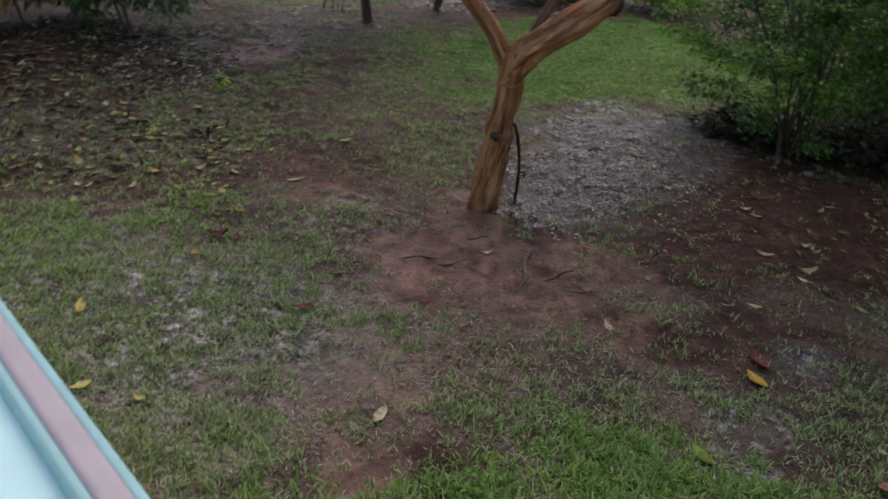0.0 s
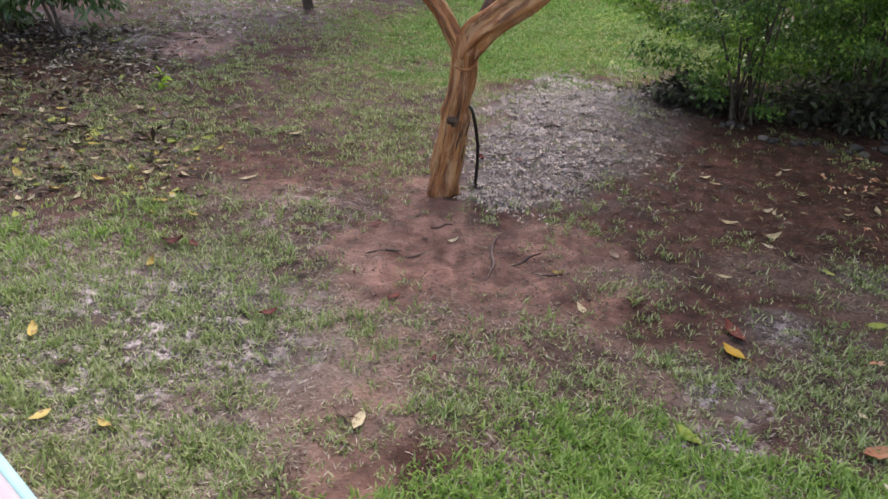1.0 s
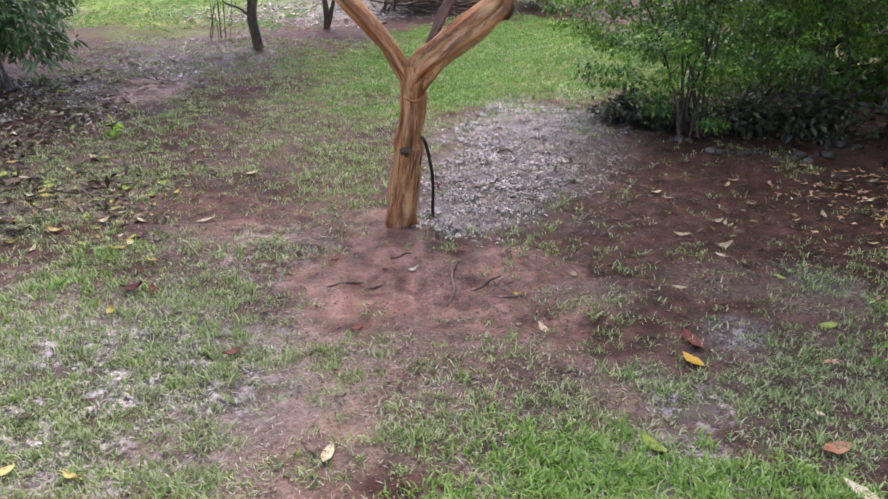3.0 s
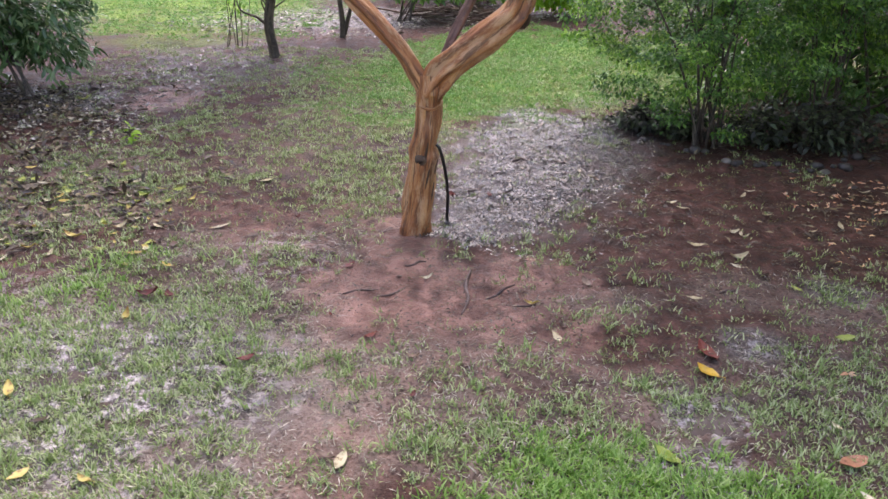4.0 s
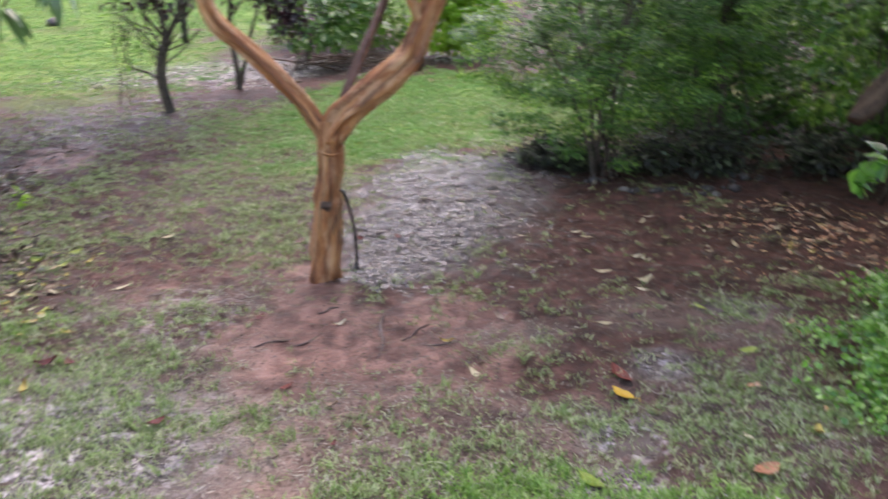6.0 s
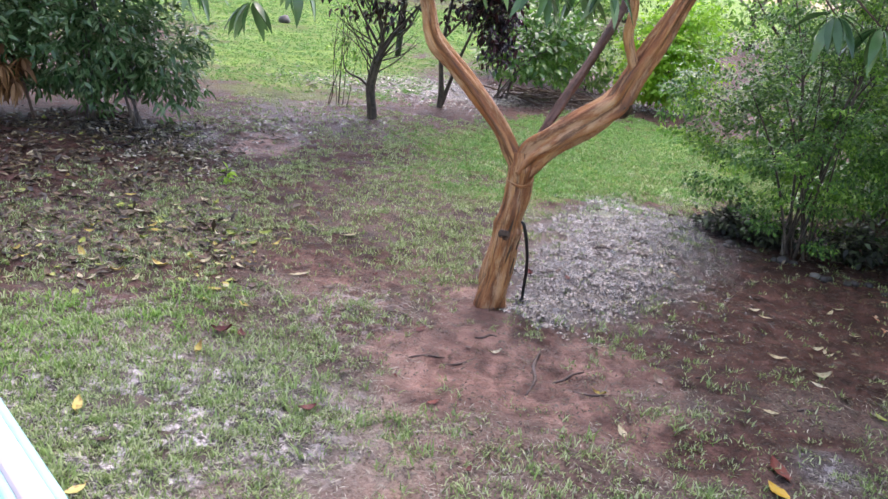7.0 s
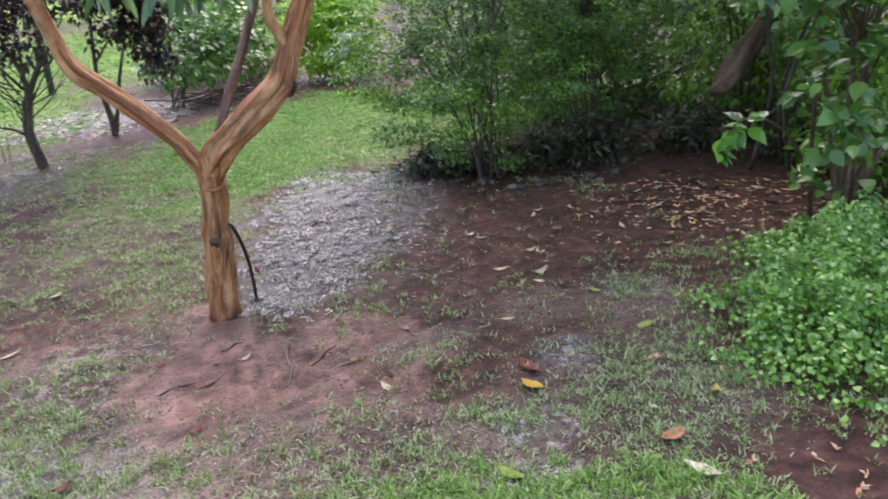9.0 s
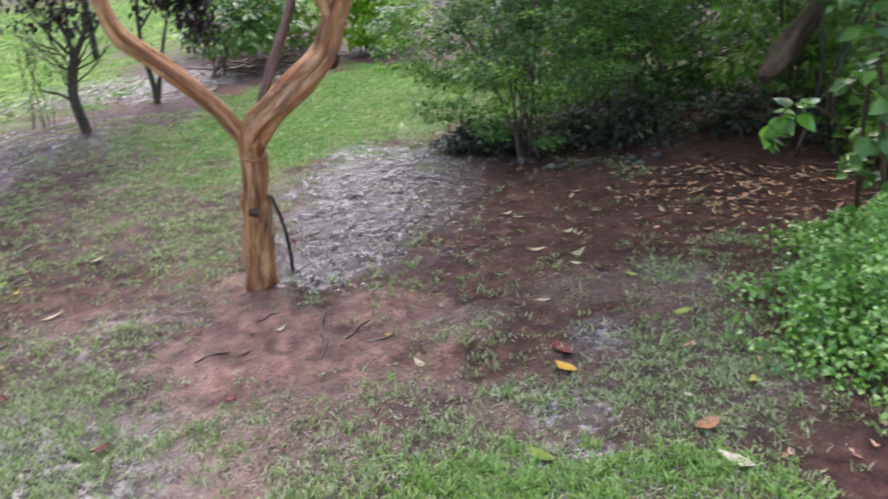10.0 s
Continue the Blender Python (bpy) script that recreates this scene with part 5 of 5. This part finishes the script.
# ---- far trees and bushes round the garden ----
def far_tree(x, y, spread_r, low, high, clusters, mat, seed, label):
    rng = np.random.default_rng(seed)
    o = (x, y, ground_at(x, y))
    ob = thing("far_tree", *o, label, "tree", "trees round the garden")
    g = o[2]
    wood("trunk", [(x, y, g - 0.1, 0.16), (x + 0.05, y, g + 0.7, 0.12), (x - 0.05, y, g + 1.6, 0.10), (x, y, g + high * 0.8, 0.03)], o, DARK_BARK, ob, 10, 0.12, seed, 4)
    for k in range(4):
        a = rng.uniform(0, 6.28)
        wood("limb", [(x, y, g + 1.0 + 0.2 * k, 0.06), (x + 0.5 * spread_r * math.cos(a), y + 0.5 * spread_r * math.sin(a), g + 1.6 + 0.2 * k, 0.04), (x + 0.9 * spread_r * math.cos(a), y + 0.9 * spread_r * math.sin(a), g + 2.2 + 0.3 * k, 0.01)], o, DARK_BARK, ob, 7, 0.12, seed + k, 4)
    p, out, c = clustered([(x, y, g + (low + high) / 2, spread_r, spread_r * 0.8, (high - low) / 2), (x + 0.5 * spread_r, y, g + low + 0.5, spread_r * 0.6, spread_r * 0.6, 0.7)], clusters, 10, 0.35, rng, 0.5)
    keep = p[:, 2] > g + 0.05
    p, out = p[keep], out[keep]
    v, f = spread(COARSE, p - np.array(o), directions(len(p), rng) + out, np.array([0, 0, 1.0]) + rng.normal(0, 0.5, (len(p), 3)), rng.uniform(0.6, 1.2, len(p)))
    part("crown", mesh_of("crown", v, f, mat), ob)


for k, (x, y, r, low, high) in enumerate([(-15, 22, 2.6, 0.2, 4.5), (-16, 28, 3.0, 0.2, 5.0), (-12, 35, 3.4, 0.3, 5.0), (-7, 37, 3.2, 0.2, 4.6), (-2, 38, 3.4, 0.2, 4.6), (3, 36, 3.2, 0.1, 4.4), (7, 31, 3.0, 0.1, 4.4), (6.5, 24, 2.4, 0.1, 3.8),
                                           (9, 19, 2.6, 0.1, 4.6), (9.5, 14, 2.4, 0.1, 4.8), (11, 9, 2.6, 0.1, 5.0), (12, 3.5, 2.6, 0.1, 5.0), (-12, 15, 2.4, 0.1, 4.6), (-11, 9, 2.2, 0.1, 4.6), (-10.5, 3.5, 2.2, 0.2, 4.6)]):
    far_tree(x, y, r, low, high, 190, FAR_LEAF if k % 3 else HEDGE_LEAF, 300 + k, "leafy green tree at the edge of the garden" if k % 3 else "dark green leafy tree at the edge of the garden")


# ---- stones ----
def stone(name, x, y, size, material, label, seed, group=""):
    bm = bmesh.new()
    bmesh.ops.create_icosphere(bm, subdivisions=2, radius=1.0)
    rng = np.random.default_rng(seed)
    sx, sy, sz = size * rng.uniform(0.8, 1.3), size * rng.uniform(0.7, 1.1), size * rng.uniform(0.55, 0.85)
    for v in bm.verts:
        k = 1 + 0.28 * (noise.noise(v.co * 1.4 + Vector((seed, 0, 0)))) + 0.1 * noise.noise(v.co * 4 + Vector((0, seed, 0)))
        v.co = Vector((v.co.x * sx, v.co.y * sy, v.co.z * sz)) * k
    me = bpy.data.meshes.new(name)
    bm.to_mesh(me)
    bm.free()
    me.materials.append(material)
    for pl in me.polygons:
        pl.use_smooth = True
    ob = tagged(new(name, me), label, "stone", group)
    ob.location, ob.rotation_euler = (x, y, ground_at(x, y) + sz * 0.35), (0, 0, rng.uniform(0, 6.28))


srng = np.random.default_rng(161)
for k in range(26):
    t = k / 25
    x = 1.95 + 2.6 * t + srng.uniform(-0.06, 0.06)
    y = 7.95 - 0.75 * step(0, 0.6, t) + 0.35 * step(0.65, 1.0, t) + srng.uniform(-0.12, 0.2)
    stone("edging_stone", x, y, srng.uniform(0.028, 0.065), STONE if k % 9 else PALE_STONE, "dark wet stone edging the hedge bed" if k % 9 else "pale wet stone edging the hedge bed", 400 + k, "stones along the hedge")
stone("lawn_stone", -7.5, 23.5, 0.24, STONE, "grey stone lying on the far lawn", 440)


# ---- fallen leaves, flowers and twigs ----
def fallen_mesh(name, length, width, curl, material, shape="oval", seed=0):
    """A thin curled leaf with a raised midrib and a stalk."""
    rng = np.random.default_rng(seed)
    rows, verts, faces = 9, [], []
    for i in range(rows):
        t = i / (rows - 1)
        w = 0.5 * width * max(0.03, math.sin(math.pi * (0.02 + 0.96 * t) ** 0.85)) * (1 + 0.06 * math.sin(9 * t + seed))
        bend = curl * length * (t - 0.5) ** 2 * 1.6
        for s in (-1, -0.5, 0, 0.5, 1):
            side = 0.35 * curl * width * abs(s) ** 1.5 - (0.03 * width if s == 0 else 0)
            verts.append((s * w + 0.05 * length * math.sin(2.2 * t + seed), (t - 0.5) * length, bend + side + 0.02 * width * rng.normal()))
    for i in range(rows - 1):
        for j in range(4):
            a = i * 5 + j
            faces.append((a, a + 1, a + 6, a + 5))
    n = len(verts)
    low = min(v[2] for v in verts)
    top = [(x, y, z - low + 0.003) for x, y, z in verts]
    under = [(x, y, z - low + 0.0015) for x, y, z in verts]
    faces += [(b + n, a + n, d + n, c + n) for a, b, c, d in [(q[0], q[1], q[2], q[3]) for q in faces]]
    sv, sf = tube([(0.05 * length * math.sin(seed), -0.5 * length, top[2][2], 0.0016), (0.02, -0.6 * length, top[2][2] * 0.6 + 0.002, 0.0013), (0.05 * length, -0.68 * length, 0.002, 0.001)], 4, 0, 2)
    return mesh_of(name, *joined([(np.array(top + under), np.array(faces)), (sv, sf)]), material)


FALLEN = {}
for key, mat, ln, wd in (("golden", GOLDEN_LEAF, 0.12, 0.058), ("yellow", YELLOW_LEAF, 0.11, 0.044), ("pale", PALE_LEAF, 0.12, 0.046), ("limey", LIMEY_LEAF, 0.11, 0.058), ("red", RED_LEAF, 0.14, 0.065), ("rust", RUST_LEAF, 0.14, 0.062), ("brown", BROWN_LEAF, 0.11, 0.045)):
    FALLEN[key] = [fallen_mesh("fallen_leaf_" + key, ln, wd, c, mat, seed=s) for s, c in ((1, 0.2), (2, 0.35), (3, 0.6), (4, 0.1))]
WORDS = {"golden": "golden yellow fallen leaf on wet mud", "yellow": "yellow fallen leaf lying on wet ground", "pale": "pale cream fallen leaf lying on wet mud", "limey": "yellow-green fallen leaf lying on wet ground", "red": "red-brown curled fallen leaf on wet mud", "brown": "brown dead leaf lying on wet soil", "rust": "rust-orange fallen leaf lying in wet grass"}
lrng = np.random.default_rng(171)


def rest_at(x, y, r):
    """The height at which a small flat thing of radius r lies."""
    a = np.arange(9) * 0.7
    hs = height(x + r * np.append(0, np.cos(a)), y + r * np.append(0, np.sin(a)))
    on_grass = float(np.maximum(cover(LUSH, np.array([x]), np.array([y])), 0.6 * cover(GRASSY, np.array([x]), np.array([y])))[0])
    return float(0.35 * hs.max() + 0.65 * hs.mean()) + 0.002 + 0.034 * on_grass


def fallen(kind, x, y, scale=1.0, turn=None, variant=None):
    ob = tagged(new("fallen_leaf", FALLEN[kind][int(lrng.integers(4)) if variant is None else variant]), WORDS[kind], "leaf", "fallen leaves")
    ob.location = (x, y, rest_at(x, y, 0.05 * scale))
    turn = lrng.uniform(0, 360) if turn is None else turn
    ob.rotation_euler = (lrng.normal(0, 0.12), lrng.normal(0, 0.12), radians(turn))
    ob.scale = (scale,) * 3


# the leaves that stand out: kind, x, y, scale, turn
for kind, x, y, s, turn in [("golden", 1.68, 3.60, 1.35, 30), ("red", 1.715, 3.78, 1.5, 10), ("pale", 2.09, 5.36, 1.1, 65), ("pale", 2.33, 5.14, 1.2, 100), ("pale", 2.27, 4.98, 0.8, 60), ("limey", 2.54, 4.61, 0.75, 30), ("limey", 2.58, 3.96, 1.0, 80),
                             ("pale", 1.83, 4.46, 0.9, 95), ("rust", 2.12, 2.81, 1.3, 110), ("pale", 2.11, 2.53, 1.55, 33), ("yellow", 2.53, 3.08, 1.0, 150), ("limey", 1.27, 2.84, 1.3, 35), ("pale", 2.17, 3.10, 0.6, 10), ("pale", 4.17, 4.99, 1.4, 70)]:
    fallen(kind, x, y, s, turn)
for kind, x, y, s, turn in [("pale", 0.11, 4.72, 0.8, 110), ("pale", 0.90, 3.93, 1.0, 30), ("pale", -0.22, 2.77, 1.15, 165), ("brown", -0.30, 2.80, 1.0, 60), ("yellow", -1.61, 2.61, 1.0, 150), ("yellow", -1.30, 2.57, 0.9, 50), ("yellow", -1.97, 3.25, 1.15, 20),
                             ("yellow", -1.65, 4.04, 1.0, 0), ("yellow", -1.65, 4.79, 0.9, 60), ("yellow", -1.94, 4.96, 1.2, 90), ("pale", -2.21, 5.43, 1.0, 140), ("yellow", -2.49, 5.25, 1.3, 80), ("pale", -1.35, 6.59, 1.1, 130), ("pale", -1.48, 5.50, 1.3, 120)]:
    fallen(kind, x, y, s, turn)
for kind, x, y, s, turn in [("red", -0.84, 3.58, 0.8, 130), ("red", -1.63, 4.37, 1.0, 90), ("brown", -1.19, 5.33, 1.1, 140), ("brown", -1.7, 3.0, 0.9, 150), ("brown", -0.75, 4.1, 0.9, 120), ("yellow", 0.78, 4.36, 0.8, 70), ("brown", 1.17, 4.66, 1.1, 10), ("red", -1.5, 4.35, 0.8, 20)]:
    fallen(kind, x, y, s, turn)


def scatter_leaves(count, kinds, box, zones, low=0.7, high=1.2):
    done = 0
    while done < count:
        x, y = lrng.uniform(box[0], box[1]), lrng.uniform(box[2], box[3])
        if lrng.random() < float(cover(zones, np.array([x]), np.array([y]))[0]):
            fallen(kinds[int(lrng.integers(len(kinds)))], x, y, lrng.uniform(low, high))
            done += 1


scatter_leaves(150, ("brown", "brown", "brown", "yellow", "pale", "limey", "pale"), (-6.0, -1.7, 4.6, 9.6), LEFT_LITTER)
scatter_leaves(78, ("brown", "pale", "yellow", "limey", "yellow", "limey"), (-3.6, -1.7, 4.4, 6.9), [(-2.6, 5.5, 1.0, 1.2, 0, 1.0)], 0.5, 1.0)
scatter_leaves(26, ("pale", "pale", "brown"), (1.2, 4.6, 4.6, 7.8), [(2.8, 6.2, 1.7, 1.4, 0, 1.0)], 0.4, 0.9)
scatter_leaves(22, ("pale", "pale", "yellow"), (3.2, 5.4, 4.7, 7.2), [(4.35, 5.95, 0.9, 0.75, -25, 1.0)], 0.5, 1.0)
scatter_leaves(30, ("brown", "red", "brown"), (-2.2, 2.2, 3.0, 7.0), [(0, 5, 2.0, 1.9, 0, 1.0)], 0.35, 0.75)


def flower_mesh(seed):
    """A crumpled fallen blossom of five petals."""
    rng = np.random.default_rng(seed)
    pieces = []
    for k in range(5):
        petal = leaf_shape(0.034, rng.uniform(0.010, 0.020), 3, 0.9, rng.uniform(-0.7, 0.5))
        a = rng.uniform(0, 2 * math.pi)
        pieces.append(spread(petal, np.array([[0.006 * math.cos(3 * a), 0.006 * math.sin(5 * a), 0.004]]), np.array([[math.cos(a), math.sin(a), rng.uniform(0.0, 0.45)]]), np.array([[rng.normal(0, 0.5), rng.normal(0, 0.5), 1.0]]), [rng.uniform(0.5, 1.25)]))
    return mesh_of("fallen_flower", *joined(pieces), FLOWER)


BLOOMS = [flower_mesh(500 + k) for k in range(4)]


def bloom(x, y, s):
    ob = tagged(new("fallen_flower", BLOOMS[int(lrng.integers(4))]), "coral pink fallen blossom lying on wet soil", "flower", "fallen blossoms")
    ob.location, ob.rotation_euler, ob.scale = (x, y, rest_at(x, y, 0.03)), (lrng.normal(0, 0.2), lrng.normal(0, 0.2), lrng.uniform(0, 6.28)), (s,) * 3


for x, y in [(2.44, 3.59), (2.70, 3.30), (2.35, 2.50), (2.75, 2.43), (2.62, 2.41), (2.74, 2.23), (2.66, 2.17), (2.99, 4.13), (3.02, 4.27), (2.92, 2.57), (3.94, 5.60), (3.88, 5.60), (3.12, 5.46)]:
    bloom(x, y, lrng.uniform(0.8, 1.25))
for k in range(130):
    a, r = lrng.uniform(0, 6.28), lrng.random() ** 0.6
    bloom(4.25 + 1.15 * r * math.cos(a) - 0.2 * r * math.sin(a), 5.95 + 0.95 * r * math.sin(a) - 0.35 * r * math.cos(a), lrng.uniform(0.8, 1.35))


def twig(points, r, seed):
    o = (points[0][0], points[0][1], ground_at(points[0][0], points[0][1]))
    pts = [(x, y, ground_at(x, y) + 0.1 * r + 0.6 * dz, 0.8 * r * k) for (x, y, dz), k in zip(points, (0.8, 1.1, 1.0, 0.5))]
    v, f = tube(at_origin(pts, o), 7, 0.55, 5, seed)
    ob = tagged(new("fallen_twig", mesh_of("fallen_twig", v, f, TWIG)), "dark wet twig lying in the mud", "twig", "fallen twigs")
    ob.location = o


twig([(0.41, 4.80, 0.006), (0.37, 4.62, 0.0), (0.385, 4.42, 0.004), (0.34, 4.22, -0.004)], 0.015, 1)
twig([(-0.20, 4.42, 0), (-0.12, 4.46, 0.005), (-0.05, 4.52, 0.002), (0.0, 4.60, 0)], 0.009, 2)
twig([(-0.42, 4.46, 0), (-0.32, 4.49, 0.004), (-0.25, 4.50, 0.002), (-0.2, 4.53, 0)], 0.008, 3)
twig([(0.5, 4.46, 0), (0.57, 4.52, 0.004), (0.63, 4.58, 0.002), (0.70, 4.66, 0)], 0.010, 4)
twig([(0.62, 4.33, 0), (0.7, 4.34, 0.004), (0.78, 4.33, 0.002), (0.86, 4.36, 0)], 0.008, 5)
trng = np.random.default_rng(181)
for k in range(48):
    x, y = (trng.uniform(0.35, 1.5), trng.uniform(5.8, 8.6)) if k < 36 else (trng.uniform(-1.8, 3.2), trng.uniform(3.2, 6.5))
    a, ln = trng.uniform(-0.5, 0.9), trng.uniform(0.02, 0.08)
    twig([(x + t * ln * math.cos(a), y + t * ln * math.sin(a) + 0.01 * trng.normal(), 0.003) for t in (-1, -0.3, 0.3, 1)], trng.uniform(0.005, 0.010), 600 + k)


def build_seedling():
    rng = np.random.default_rng(191)
    o = (-2.92, 7.65, ground_at(-2.92, 7.65))
    ob = thing("yellow_seedling", *o, "small yellow-green seedling in the leaf litter", "plant")
    wood("stem", [(-2.92, 7.65, o[2] - 0.02, 0.005), (-2.92, 7.65, o[2] + 0.2, 0.003)], o, TWIG, ob, 5)
    v, f = whorls(np.array([(0, 0, 0.08), (0.02, 0, 0.14), (0, 0.02, 0.05)]), 5, 0.085, 0.04, rng, 0.3, 0.1)
    part("foliage", mesh_of("foliage", v, f, LIME_LEAF), ob)


build_seedling()


# ---- the porch on which the camera stands ----
def box_mesh(name, cx, cy, z0, z1, length, width, turn, material, bevel=0.012):
    bm = bmesh.new()
    bmesh.ops.create_cube(bm, size=1.0)
    bmesh.ops.scale(bm, vec=(length, width, z1 - z0), verts=bm.verts)
    bmesh.ops.bevel(bm, geom=list(bm.edges), offset=bevel, segments=3, affect="EDGES", profile=0.5)
    bmesh.ops.rotate(bm, cent=(0, 0, 0), matrix=Matrix.Rotation(radians(turn), 3, "Z"), verts=bm.verts)
    bmesh.ops.translate(bm, vec=(cx, cy, (z0 + z1) / 2), verts=bm.verts)
    me = bpy.data.meshes.new(name)
    bm.to_mesh(me)
    bm.free()
    me.materials.append(material)
    return me


RAIL_TURN = -40.55


def beside(along, inward):
    """A place along the porch parapet; inward is towards the house."""
    c, s = math.cos(radians(RAIL_TURN)), math.sin(radians(RAIL_TURN))
    return -0.21 + along * c + inward * s, 0.392 + along * s - inward * c


parapet = tagged(new("porch_parapet", box_mesh("porch_parapet", *beside(0, 0.176), 0.78, 1.772, 7.0, 0.336, RAIL_TURN, CYAN_PAINT)), "broad pale cyan painted porch parapet with a grey outer lip", "parapet", kind="structure")
part("outer_lip", box_mesh("outer_lip", *beside(0, 0.026), 1.752, 1.80, 7.0, 0.034, RAIL_TURN, LILAC_CAP, 0.008), parapet, "lilac grey lip")
for off in (0.004, 0.048):
    part("edge_trim", box_mesh("edge_trim", *beside(0, off), 1.748, 1.796, 7.0, 0.014, RAIL_TURN, TEAL_PAINT, 0.005), parapet, "teal painted edge")
# floor out of view, made pale to bounce light onto the parapet
tagged(new("porch_floor", box_mesh("porch_floor", *beside(0, 2.3), -0.1, 0.78, 7.0, 4.6, RAIL_TURN, FLOOR_TILE)), "pale grey cement porch floor, unseen, added to bounce light", "floor", kind="structure")
# unseen wall, set well back so that light reaches the parapet
tagged(new("house_wall", box_mesh("house_wall", *beside(0, 4.7), -0.1, 3.9, 9.0, 0.2, RAIL_TURN, HOUSE_PAINT)), "cream painted house wall behind the porch, added out of view", "wall", kind="structure")
